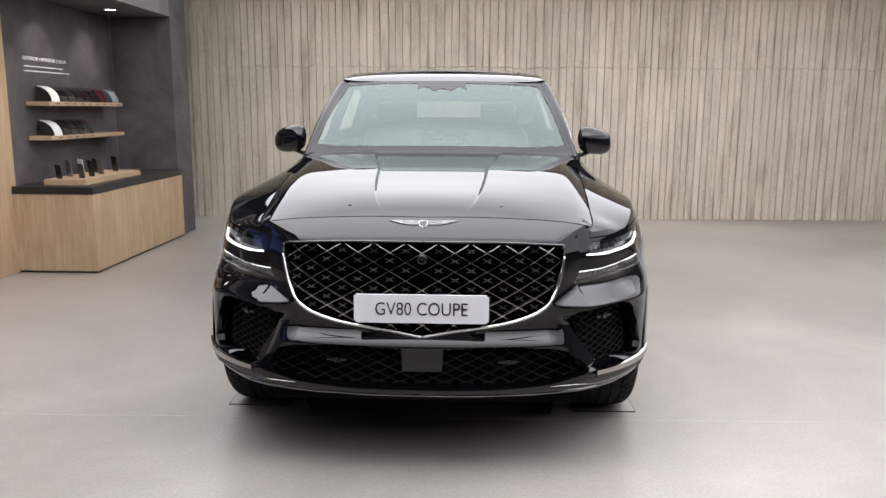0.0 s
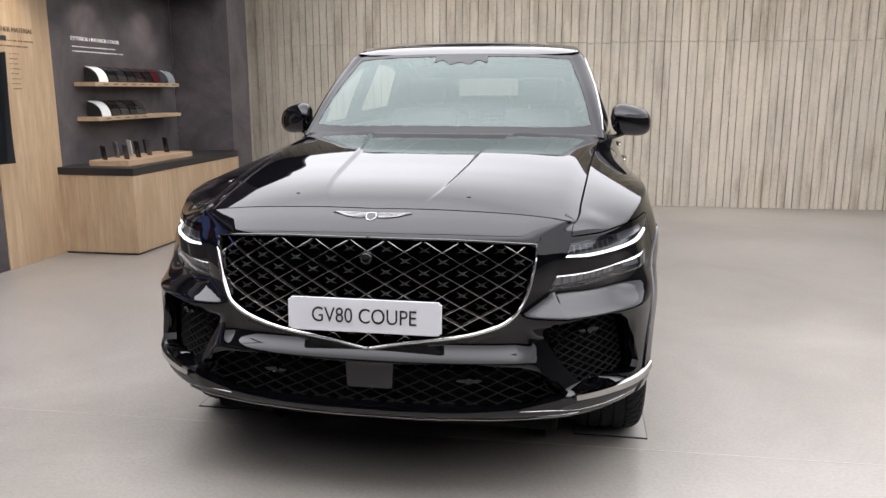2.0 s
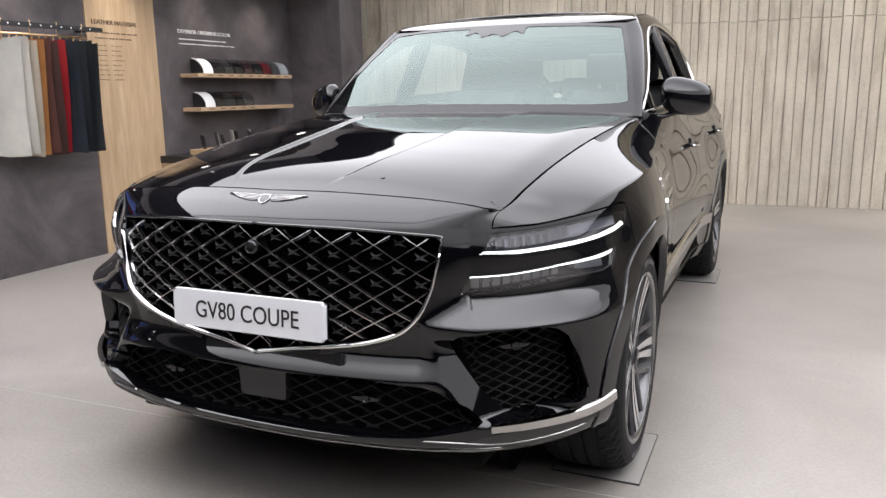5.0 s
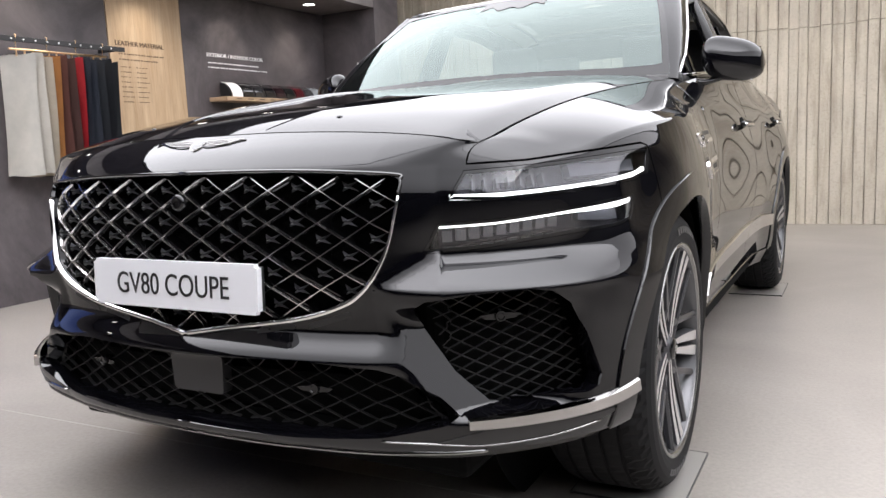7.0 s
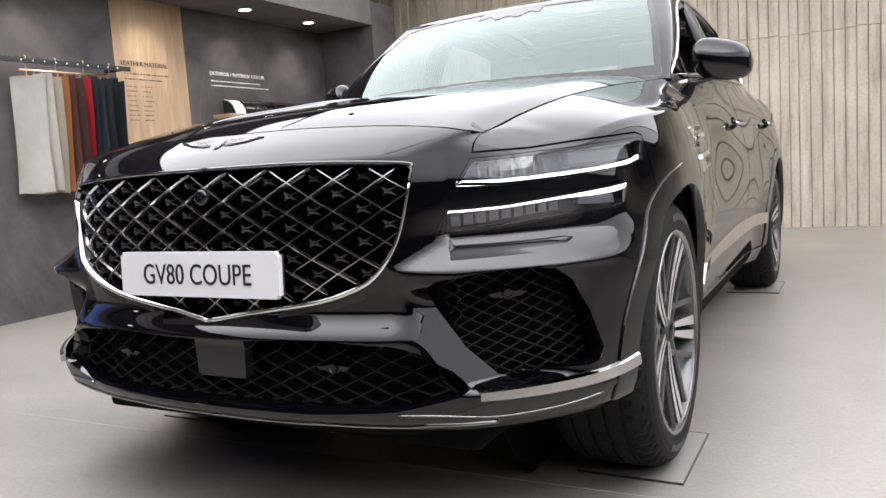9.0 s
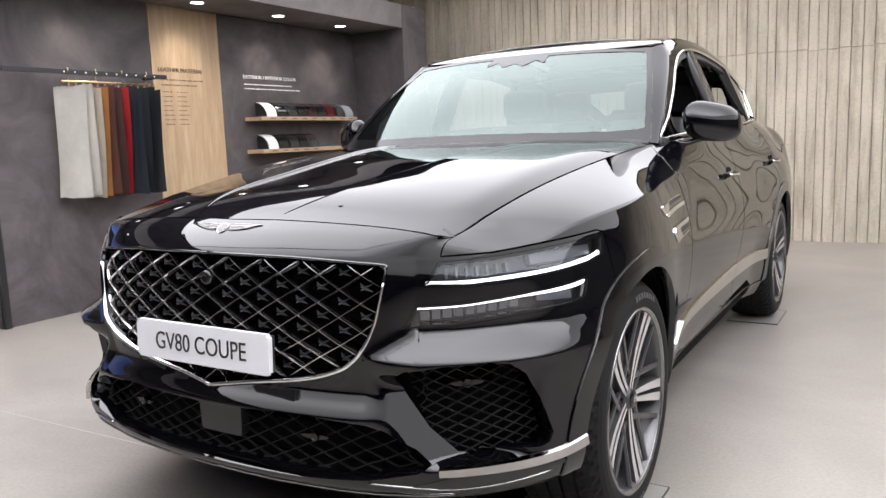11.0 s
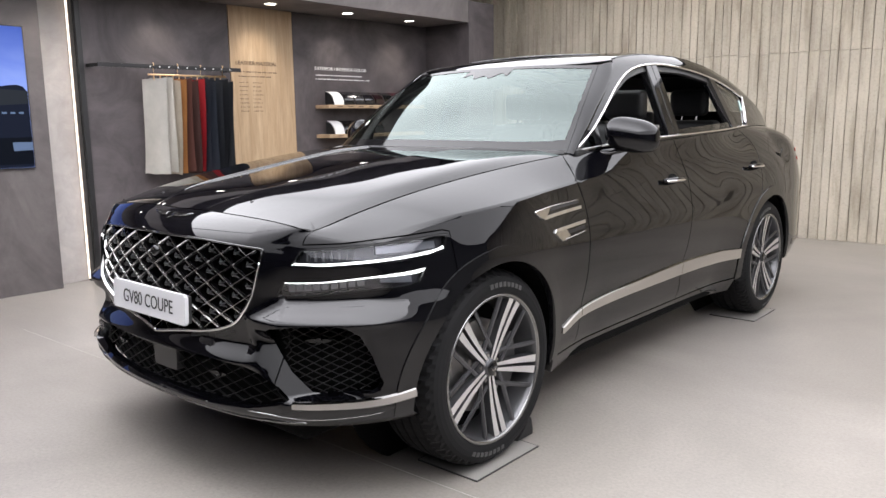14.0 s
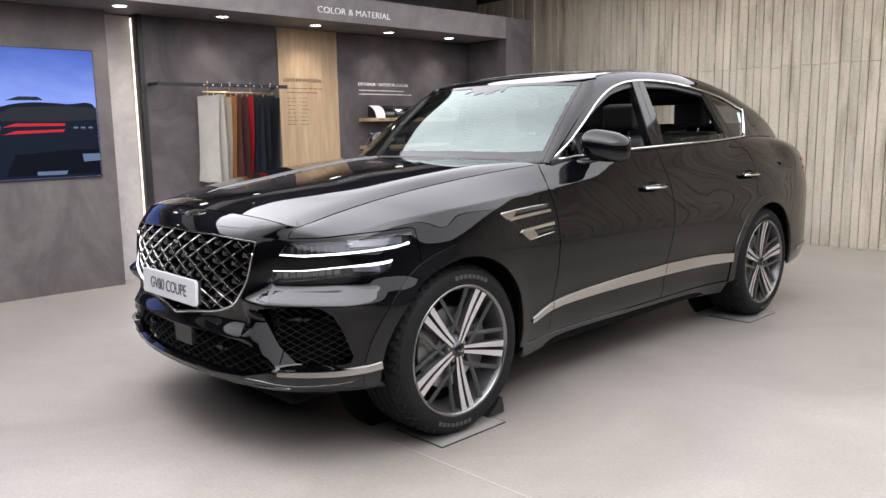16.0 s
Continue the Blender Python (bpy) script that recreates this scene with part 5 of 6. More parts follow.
up_led = catmull([(ux(0.652), 0.8485), (ux(0.75), 0.846), (ux(0.86), 0.853), (uy(-0.33), 0.867), (uy(-0.272), 0.879)], 8)
lo_led = catmull([(ux(0.630), 0.789), (ux(0.74), 0.792), (ux(0.84), 0.801), (uy(-0.40), 0.811), (uy(-0.355), 0.818)], 8)
lamp_mid = mat("lamp_reflector", (0.22, 0.225, 0.25), 0.3, 0.6)
up_fins, lo_fins = [], []
for k in range(7):
    u = ux(0.70) + k * 0.030
    up_fins.append((u, u + 0.006, 0.862 + 0.001 * k, 0.886 + 0.001 * k, LENS_BOX))
up_fins.append((ux(0.86) + 0.03, uy(-0.30), 0.880, 0.905, lamp_mid))
for k in range(9):
    u = ux(0.635) + k * 0.033
    lo_fins.append((u, u + 0.024, 0.752 + 0.0022 * k, 0.774 + 0.0022 * k, LENS_BOX))
lo_fins.append((ux(0.87) + 0.02, uy(-0.41), 0.780, 0.802, lamp_mid))
for s in (1, -1):
    lamp("upper_headlamp", LAMP_UP, up_led, 0.0118, up_fins, s)
    lamp("lower_headlamp", LAMP_LO, lo_led, 0.0118, lo_fins, s)

# chrome at the bumper's corners and lip
tip = catmull([(ux(0.668), 0.400), (ux(0.74), 0.401), (ux(0.82), 0.404), (uy(-0.51), 0.411), (uy(-0.438), 0.420)], 8)
FACET[0] = 0.0
strip_along("bumper_blade", body, tip, lambda f: 0.022 + 0.009 * f, lambda f: 0.013, mat("blade_chrome", (0.44, 0.43, 0.42), 0.07, 1.0), CAR, "bright chrome corner blade", (1, -1), blade=True)
FACET[0] = 1.0
lip = catmull([(0, 0.318), (ux(0.25), 0.318), (ux(0.30), 0.321), (ux(0.5), 0.322), (ux(0.58), 0.330), (ux(0.70), 0.333)], 6)
skin("blade_slot", body, [(ux(0.61), 0.358), (ux(0.70), 0.351), (ux(0.80), 0.355), (ux(0.87), 0.368), (uy(-0.47), 0.386), (ux(0.86), 0.386), (ux(0.70), 0.384)], [], 0.02, MATT_BLACK, CAR, "black slot below the corner blade", sides=(1, -1), lift=0.002, rim=0.006)
strip_along("slot_edge", body, catmull([(ux(0.50), 0.3535), (ux(0.61), 0.355), (ux(0.70), 0.348), (ux(0.80), 0.352), (ux(0.87), 0.365)], 6), lambda f: 0.0045, 0.004, DARK_CHROME, CAR, "thin chrome line under the slot", (1, -1))
strip_along("bumper_lip", body, lip, lambda f: 0.011 - 0.003 * f, 0.005, DARK_CHROME, CAR, "thin chrome lip along the bumper foot", (1, -1))
skin("valance", body, [(0, 0.225), (ux(0.6), 0.225), (ux(0.8), 0.24), (uy(-0.42), 0.26), (uy(-0.42), 0.32), (ux(0.8), 0.318), (ux(0.6), 0.314), (0, 0.312)], [], 0.03, DEEP_BLACK, CAR, "black plastic under-bumper valance", middle=True, rim=0.03, lift=-0.05)

# badge and show plate
badge = new("badge")
badge.parent = CAR
tagged(badge, "silver winged bonnet badge")
skin("wing", body, catmull([(0.018, 0.992), (0.045, 0.988), (0.085, 0.996), (0.110, 1.006), (0.134, 1.013), (0.10, 1.016), (0.05, 1.013), (0.020, 1.010)], 4, True), [], 0.01, mat("badge_shadow_chrome", (0.07, 0.07, 0.072), 0.15, 1.0), badge, sides=(1, -1), lift=0.0025, rim=0.006)
for k in range(4):
    strip_along("feather", body, catmull([(0.020, 0.9935 + 0.0050 * k), (0.066 - 0.004 * k, 0.9945 + 0.0055 * k), (0.098 + 0.010 * k, 1.001 + 0.0040 * k)], 5), 0.0030, 0.0014, DARK_CHROME, badge, "", (1, -1), lift=0.0028)
skin("shield", body, [(0, 0.976), (0.012, 0.982), (0.018, 0.993), (0.017, 1.011), (0, 1.014)], [], 0.008, DARK_CHROME, badge, middle=True, lift=0.003, rim=0.008)
skin("shield_face", body, [(0, 0.9785), (0.0105, 0.984), (0.0155, 0.994), (0.0147, 1.0085), (0, 1.011)], [], 0.008, PIANO, badge, middle=True, lift=0.0037, rim=0.003)
plate = new("show_plate")
plate.parent = CAR
tagged(plate, "white show plate with black lettering")
PY = -0.866
bm = box(-0.252, 0.252, 0, 0.014, 0, 0.107, 0.0)
bmesh.ops.bevel(bm, geom=[e for e in bm.edges if abs((e.verts[0].co - e.verts[1].co).y) > 0.01], offset=0.008, segments=3, affect="EDGES")
pm = pose(0, PY, 0.617, -3, 0, 0)
bm.transform(pm)
part("plate_panel", bm, PLATE_WHITE, plate)
bm = box(-0.245, 0.245, 0.014, 0.030, 0.005, 0.10)
bm.transform(pm)
part("plate_back", bm, MATT_BLACK, plate)
text_mesh("plate_lettering", "GV80 COUPE", 0.070, INK, pm @ pose(-0.172, 0.0, 0.030, 90), plate, 0.0015, 0.345)

# bonnet washer dots
for x, y in ((0.30, -0.60), (0.30, 0.22), (-0.30, 0.22), (-0.30, -0.60)):
    bm = lathe([(0.0, 0.003), (0.006, 0.002), (0.008, 0.0)], 12, "z")
    bm.transform(Matrix.Translation((x, y, float(hood_z(x, y)) - 0.0005)))
    part("bonnet_stop", bm, MATT_BLACK, CAR)

# -- flanks --
trim = [(0.483, 0.432), (0.681, 0.484), (1.2, 0.516), (1.73, 0.532), (2.2, 0.522), (2.555, 0.497), (2.52, 0.440), (2.2, 0.452), (1.737, 0.460), (1.2, 0.458), (0.68, 0.444), (0.498, 0.407)]
for a, b in ((0.40, 0.660), (0.668, 1.716), (1.724, 2.8)):
    poly = []
    up = Line(*[(y, z) for y, z in trim[:6]])
    dn = Line(*[(y, z) for y, z in reversed(trim[6:])])
    a2, b2 = max(a, 0.490), min(b, 2.50)
    ys = np.linspace(a2, b2, max(4, int((b2 - a2) / 0.06)))
    poly = [(uy(y), float(dn(y))) for y in ys] + [(uy(y), float(up(y))) for y in ys[::-1]]
    skin("side_moulding", body, shrunk(poly, 0.0015), [], 0.03, SATIN, CAR, "polished metal side moulding", sides=(1, -1), rim=0.02, lift=0.010)
skin("sill", body, [(uy(0.46), 0.238), (uy(2.46), 0.238), (uy(2.49), 0.312), (uy(0.43), 0.312)], [], 0.05, PIANO, CAR, "gloss black sill", sides=(1, -1), rim=0.05, lift=0.003)

for yc, a0, a1 in ((0.0, -10, 186), (2.955, -8, 190)):
    ring = arch_pts(yc, a0, a1, 0.470, 60) + arch_pts(yc, a1, a0, 0.409, 60)
    skin("arch_moulding", body, ring, [], 0.02, PIANO, CAR, "gloss black wheel arch moulding", sides=(1, -1), rim=0.03, lift=0.0055)
    for s in (1, -1):
        bm = bmesh.new()
        rows = []
        for k in range(41):
            a = radians(-2 + 186 * k / 40)
            rows.append([bm.verts.new((s * x, yc + r * math.cos(a), ARCH_Z + r * math.sin(a))) for x, r in ((0.915, 0.43), (0.80, 0.445), (0.60, 0.445), (0.56, 0.30))])
        for r0, r1 in zip(rows, rows[1:]):
            for j in range(3):
                bm.faces.new((r0[j], r0[j + 1], r1[j + 1], r1[j]))
        part("wheel_well", bm, DEEP_BLACK, CAR)
        bm = bmesh.new()
        bmesh.ops.create_circle(bm, cap_ends=True, segments=32, radius=0.44)
        bm.transform(Matrix.Translation((s * 0.56, yc, ARCH_Z)) @ Matrix.Rotation(radians(90), 4, "Y"))
        part("wheel_well_back", bm, DEEP_BLACK, CAR)

# fender vents
vents = [[(0.243, 0.948), (0.37, 0.954), (0.345, 0.938), (0.305, 0.915), (0.27, 0.925)], [(0.30, 0.9125), (0.627, 0.9255), (0.628, 0.938), (0.33, 0.927)],
         [(0.385, 0.866), (0.638, 0.878), (0.638, 0.864), (0.37, 0.853)], [(0.375, 0.852), (0.47, 0.857), (0.50, 0.826), (0.43, 0.814)]]
for s in (1, -1):
    vent = new("fender_vent")
    vent.parent = CAR
    tagged(vent, "two-line chrome fender vent")
    for k, poly in enumerate(vents):
        skin("vent_blade", body, [(uy(y), z) for y, z in poly], [], 0.02, SATIN if k in (0, 3) else CHROME, vent, sides=(s,), lift=0.006, rim=0.010)
    for poly in ([(0.37, 0.940), (0.617, 0.950), (0.617, 0.961), (0.38, 0.955)], [(0.50, 0.835), (0.635, 0.842), (0.633, 0.855), (0.49, 0.849)]):
        skin("vent_recess", body, [(uy(y), z) for y, z in poly], [], 0.02, MATT_BLACK, vent, sides=(s,), lift=0.001, rim=0.004)
    strip_along("vent_edge", body, [(uy(y), z) for y, z in catmull([(0.25, 0.950), (0.40, 0.958), (0.622, 0.963)], 5)], 0.004, 0.004, CHROME, vent, "", (s,))
    strip_along("vent_edge", body, [(uy(y), z) for y, z in catmull([(0.43, 0.814), (0.55, 0.824), (0.635, 0.831)], 5)], 0.004, 0.004, CHROME, vent, "", (s,))

# door handles
for y, z in ((1.572, 0.982), (2.712, 0.994)):
    for s in (1, -1):
        h = new("door_handle")
        h.parent = CAR
        tagged(h, "black door handle with chrome face")
        p = body(np.array(uy(y)), np.array(z))
        bm = bmesh.new()
        bmesh.ops.create_uvsphere(bm, u_segments=20, v_segments=12, radius=1)
        for v in bm.verts:
            v.co = Vector((s * (p[0] - 0.006 + 0.010 * v.co.x), y + 0.01 + 0.062 * v.co.y, z - 0.004 + 0.036 * v.co.z))
        part("handle_cup", bm, DEEP_BLACK, h, "", True)
        pts = [(s * (p[0] + 0.012 + 0.022 * math.sin(math.pi * t)), y - 0.125 + 0.25 * t, z + 0.004 - 0.004 * t) for t in [i / 16 for i in range(17)]]
        part("grip", tube(pts, lambda f: 0.0115 * (0.55 + 0.45 * math.sin(math.pi * f)), flat=1.35, n=12), PAINT, h, "", True)
        pts = [(q[0] + s * 0.009, q[1], q[2] - 0.004) for q in pts[1:-1]]
        part("grip_face", tube(pts, 0.006, flat=1.2, n=8), CHROME, h, "chrome strip", True)

# window trim, pillars and panes
for s in (1, -1):
    strip_along("window_moulding", side, [tuple(p) for p in dlo[:25]], 0.012, 0.008, CHROME, CAR, "thin chrome belt moulding", (s,))
    strip_along("window_moulding", side, [tuple(p) for p in dlo[25:]] + [tuple(dlo[0])], 0.012, 0.004, CHROME, CAR, "thin chrome window surround", (s,), lift=0.0)
    strip_along("window_moulding", side, [tuple(dlo[24]), tuple((dlo[24] + dlo[25]) / 2), tuple(dlo[25])], 0.020, 0.008, CHROME, CAR, "thin chrome window surround", (s,))
Z_TOP = Line((0.815, 1.162), (0.95, 1.26), (1.1, 1.355), (1.3, 1.468), (1.5, 1.545), (1.75, 1.583), (2.05, 1.583), (2.4, 1.552), (2.75, 1.498), (3.06, 1.42))
Z_BOT = Line((0.815, 1.158), (1.2, 1.186), (1.75, 1.203), (2.4, 1.219), (2.93, 1.238))


def post(name, y0, y1, y2, y3, material, lift=0.0, inner=0.05, label=""):
    """A post from (y0..y1) at the belt to (y2..y3) at the roof."""
    poly = [(y0, float(Z_BOT(y0)) - 0.004), (y1, float(Z_BOT(y1)) - 0.004), (y3, float(Z_TOP(y3)) + 0.004), (y2, float(Z_TOP(y2)) + 0.004)]
    return skin(name, side, poly, [], 0.03, material, CAR, label, rim=inner, sides=(1, -1), lift=lift)


post("door_post", 1.668, 1.734, 1.688, 1.746, PIANO, label="gloss black centre post, front half")
post("door_post", 1.740, 1.803, 1.752, 1.808, PIANO, label="gloss black centre post, rear half")
post("window_divider", 0.985, 1.008, 0.985, 1.008, PIANO)
post("window_divider", 2.635, 2.71, 2.50, 2.585, PIANO)
strips = [[(y, z) for y, z in zip(np.linspace(y0, y1, 6), np.linspace(float(Z_BOT(y0)), float(Z_TOP(y1)), 6))] for y0, y1 in ((1.737, 1.749),)]
for q in strips:
    strip_along("post_line", side, q, 0.003, 0.002, PIANO, CAR, "", (1, -1))
frames = [[(1.803, 1.808), (2.635, 2.50)], [(1.008, 1.008), (1.668, 1.688)]]
for (a0, a1), (b0, b1) in frames:
    top = [(y, float(Z_TOP(y))) for y in np.linspace(a1, b1, 14)]
    frame_poly = top + [(y, z - 0.030) for y, z in top[::-1]]
    skin("window_channel", side, frame_poly, [], 0.03, MATT_BLACK, CAR, sides=(1, -1), lift=-0.012, rim=0.02)
for pane_poly, nm in (([(2.715, 1.232), (2.925, 1.240), (3.05, 1.418), (2.75, 1.494), (2.59, 1.52)], "quarter_window"), ([(1.805, 1.20), (2.63, 1.222), (2.61, 1.268), (1.80, 1.238)], "rear_side_window"),
                     ([(0.83, 1.162), (0.983, 1.170), (0.983, 1.275), (0.95, 1.255)], "front_quarter_window")):
    for g in skin(nm, side, pane_poly, [], 0.04, SIDE_GLASS, CAR, "tinted side glass", sides=(1, -1), rim=0, lift=-0.008):
        g.visible_shadow = False
bm = box(-0.0006, 0.0, 2.93, 2.975, 1.335, 1.40, 0.0)
for v in bm.verts:
    q = side(np.array(v.co.y + (v.co.z - 1.335) * 0.3), np.array(v.co.z))
    v.co = Vector((q[0] - 0.004 + v.co.x, q[1], q[2]))
part("window_sticker", bm, mat("pale_green_sticker", (0.55, 0.72, 0.68), 0.5), CAR, "pale green paper sticker on the quarter window")

# roof edge line and shark of the sunroof deflector
for s in (1, -1):
    strip_along("roof_moulding", lambda a, b: roof(a, b), [(0.985, y) for y in np.linspace(1.40, 3.85, 40)], 0.008, 0.003, PIANO, CAR, "", (s,))
part("sunroof_deflector", tube([(x, 1.54 + 0.03 * (x / 0.45) ** 2, float(CROWN(1.54)) + 0.004 - 0.012 * (x / 0.45) ** 2) for x in np.linspace(-0.45, 0.45, 21)], 0.008, flat=0.9), PIANO, CAR, "thin black sunroof deflector", True)

# printed bands round the windscreen
printed = lambda a, b: screen(a, b) + np.array([0, -0.0012, 0.0016])
sheet("screen_band", printed, -1, 1, 0.0, lambda s: 0.085 + 0.05 * np.abs(s) ** 8, 41, 4, PIANO, CAR, "black printed band at the screen's foot")
sheet("screen_band", printed, -1, 1, lambda s: 0.955 - 0.02 * np.abs(s) ** 8, 1.0, 41, 4, PIANO, CAR, "black printed band at the screen's head")
for s in (1, -1):
    sheet("screen_band", printed, min(s, s * 0.968), max(s, s * 0.968), 0.0, 1.0, 3, 25, PIANO, CAR, "black printed band at the screen's side")
sheet("screen_sensor_patch", printed, -0.24, 0.24, lambda s: 0.83 + 0.03 * np.cos(np.abs(s) / 0.24 * 3 * np.pi) + 0.05 * (np.abs(s) / 0.24), 0.96, 17, 6, PIANO, CAR, "black sensor patch behind the mirror")
strip_along("wiper_cowl", screen, [(x, 0.004) for x in np.linspace(-0.99, 0.99, 31)], 0.03, 0.004, MATT_BLACK, CAR, "black cowl strip", (1,))


def wing_mirror(s):
    m = new("door_mirror")
    m.parent = CAR
    tagged(m, "gloss black door mirror on a low arm")

    def shell(lo, hi, grow, nm, material):
        bm = bmesh.new()
        rows = []
        for i in range(25):
            t = -1 + 2 * i / 24
            x = 0.920 + 0.108 * t
            env = (1 - abs(t) ** 3.0) ** (1 / 2.3) * (1.0 - 0.10 * t)
            zc = 1.222 - 0.016 * t
            hz = 0.080 * env * grow
            hy = 0.085 * env * grow
            ring = []
            for k in range(29):
                a = radians(lo + (hi - lo) * k / 28)
                c, d = math.cos(a), math.sin(a)
                cy, cz = math.copysign(abs(c) ** 0.85, c), math.copysign(abs(d) ** 0.92, d)
                y = 1.075 + 0.05 * t + hy * cy * (1.0 if c < 0 else 0.55)
                ring.append(bm.verts.new((s * x, y, zc + hz * cz)))
            rows.append(ring)
        for a, b in zip(rows, rows[1:]):
            for k in range(28):
                bm.faces.new((a[k], a[k + 1], b[k + 1], b[k]))
        bmesh.ops.remove_doubles(bm, verts=bm.verts, dist=0.0004)
        bmesh.ops.recalc_face_normals(bm, faces=bm.faces)
        return part(nm, bm, material, m, "", True)

    shell(-32, 212, 1.0, "mirror_cap", PAINT)
    shell(212, 328, 0.985, "mirror_base", PIANO)
    bm = tube([(s * x, y, z) for x, y, z in catmull([(0.900, 1.06, 1.165), (0.86, 1.03, 1.150), (0.825, 1.00, 1.140), (0.79, 0.985, 1.145)], 5)], lambda f: 0.022 - 0.006 * math.sin(math.pi * f), flat=0.7, n=12)
    part("mirror_arm", bm, PIANO, m, "", True)
    bm = box(-0.085, 0.085, 0, 0.004, -0.045, 0.045, 0.0)
    bm.transform(Matrix.Translation((s * 0.925, 1.127, 1.222)) @ Matrix.Rotation(s * radians(12), 4, "Z"))
    part("mirror_glass", bm, mat("mirror_silver", (0.9, 0.9, 0.9), 0.02, 1.0), m)


wing_mirror(1)
wing_mirror(-1)

# tail lamps, two thin red lines each side
for s in (1, -1):
    for z in (0.985, 1.045):
        skin("tail_lamp", body, [(uy(3.72), z), (uy(4.03), z - 0.004), (uy(4.03), z + 0.022), (uy(3.72), z + 0.020)], [], 0.03, RED_LAMP, CAR, "thin red tail lamp line", sides=(s,), lift=0.004, rim=0.012)
    skin("rear_blade", body, [(uy(3.50), 0.40), (uy(3.85), 0.40), (uy(3.85), 0.43), (uy(3.50), 0.43)], [], 0.04, DARK_CHROME, CAR, "chrome rear corner blade", sides=(s,), lift=0.006, rim=0.012)
bm = tube([(x, 4.0 - 0.12 * (x / 0.62) ** 2, 1.165) for x in np.linspace(-0.63, 0.63, 33)], lambda f: 0.030 - 0.014 * abs(2 * f - 1) ** 6, flat=1.1, n=12)
part("boot_spoiler", bm, PAINT, CAR, "", True)
bm = bmesh.new()
rows = []
for t in np.linspace(0, 1, 5):
    rows.append([bm.verts.new((x * (0.58 - 0.24 * t), 3.72 + 0.26 * t - 0.05 * x * x * t, 1.310 - 0.115 * t)) for x in np.linspace(-1, 1, 17)])
for a, b in zip(rows, rows[1:]):
    for k in range(16):
        bm.faces.new((a[k], a[k + 1], b[k + 1], b[k]))
part("boot_lid", bm, PAINT, CAR, "", True)
bm = lathe([(0.0, 0.004), (0.055, 0.003), (0.058, 0.0)], 24)
q = body(np.array(uy(3.30)), np.array(1.02))
bm.transform(Matrix.Translation((q[0] - 0.002, q[1], q[2])))
part("fuel_flap", bm, PAINT, CAR)

# -- underneath and inside --
part("underbody", box(-0.62, 0.62, -0.66, 3.9, 0.23, 0.45, 0.02), DEEP_BLACK, CAR)
part("floor_pan", box(-0.84, 0.84, 0.50, 2.45, 0.24, 0.40, 0.02), DEEP_BLACK, CAR)
part("engine_bay", box(-0.58, 0.58, -0.70, 0.50, 0.40, 0.86, 0.02), DEEP_BLACK, CAR)
part("boot_floor", box(-0.70, 0.70, 2.75, 3.85, 0.55, 0.80, 0.02), DEEP_BLACK, CAR)
LINING = mat("grey_headlining", (0.45, 0.44, 0.43), 0.9)
lining = lambda a, b: roof(a, b) - np.array([0, 0, 0.03])
sheet("headlining", lining, -0.97, 0.97, 1.36, 1.52, 21, 4, LINING, CAR, "pale grey headlining")
sheet("rear_header", lambda a, b: roof(a, b) - np.array([0, 0, 0.065]), -0.93, 0.93, 2.70, 3.12, 21, 6, MATT_BLACK, CAR, "black lining over the rear window")
for s in (1, -1):
    sheet("headlining", lining, min(s * 0.80, s * 0.97), max(s * 0.80, s * 0.97), 1.52, 2.76, 4, 14, LINING, CAR, "pale grey headlining")
bm = bmesh.new()
rows = []
for t, (y, z) in enumerate([(0.70, 1.145), (0.82, 1.155), (0.98, 1.140), (1.08, 1.10), (1.10, 0.98), (1.06, 0.70)]):
    rows.append([bm.verts.new((x * 0.74, y + 0.05 * x * x, z + (0.018 * math.exp(-((x - 0.5) / 0.25) ** 2) if t in (1, 2) else 0))) for x in np.linspace(-1, 1, 25)])
for a, b in zip(rows, rows[1:]):
    for k in range(24):
        bm.faces.new((a[k], a[k + 1], b[k + 1], b[k]))
part("dashboard", bm, LEATHER, CAR, "black leather dashboard", True)
wheel_c = Vector((0.37, 1.20, 1.02))
wm = Matrix.Translation(wheel_c) @ Matrix.Rotation(radians(-65), 4, "X")
ringp = [wm @ Vector((0.185 * math.cos(a), 0.185 * math.sin(a), 0)) for a in [2 * math.pi * k / 40 for k in range(40)]]
sw = part("steering_wheel", tube(ringp, 0.014, closed=True), LEATHER, CAR, "black leather steering wheel", True)
bm = box(-0.07, 0.07, -0.055, 0.055, -0.02, 0.02, 0.015)
for a in (0, 180, 270):
    d = Vector((math.cos(radians(a)), math.sin(radians(a)), 0))
    tube([d * 0.05, d * 0.18], 0.013, bm)
bm.transform(wm)
part("wheel_hub", bm, LEATHER, sw, "", True)


def seat(x, y, w, h, nm):
    st = new(nm)
    st.parent = CAR
    tagged(st, "black leather car seat with headrest")
    part("seat_cushion", box(x - w / 2, x + w / 2, y - 0.50, y + 0.02, 0.62, 0.80, 0.05, seg=4), LEATHER, st, "", True)
    bm = box(x - w / 2, x + w / 2, -0.07, 0.07, 0, h, 0.05, seg=4)
    for v in bm.verts:
        k = v.co.z / h
        v.co = Vector((x + (v.co.x - x) * (1 - 0.20 * k * k), y + v.co.y + 0.26 * k, 0.74 + v.co.z))
    part("backrest", bm, LEATHER, st, "", True)
    for q in (-0.05, 0.05):
        part("headrest_post", tube([(x + q, y + 0.26, 0.74 + h - 0.02), (x + q, y + 0.27, 0.74 + h + 0.06)], 0.007), DARK_CHROME, st)
    bm = box(x - 0.125, x + 0.125, y + 0.21, y + 0.31, 0.74 + h + 0.03, 0.74 + h + 0.20, 0.04, seg=4)
    part("headrest", bm, LEATHER, st, "", True)


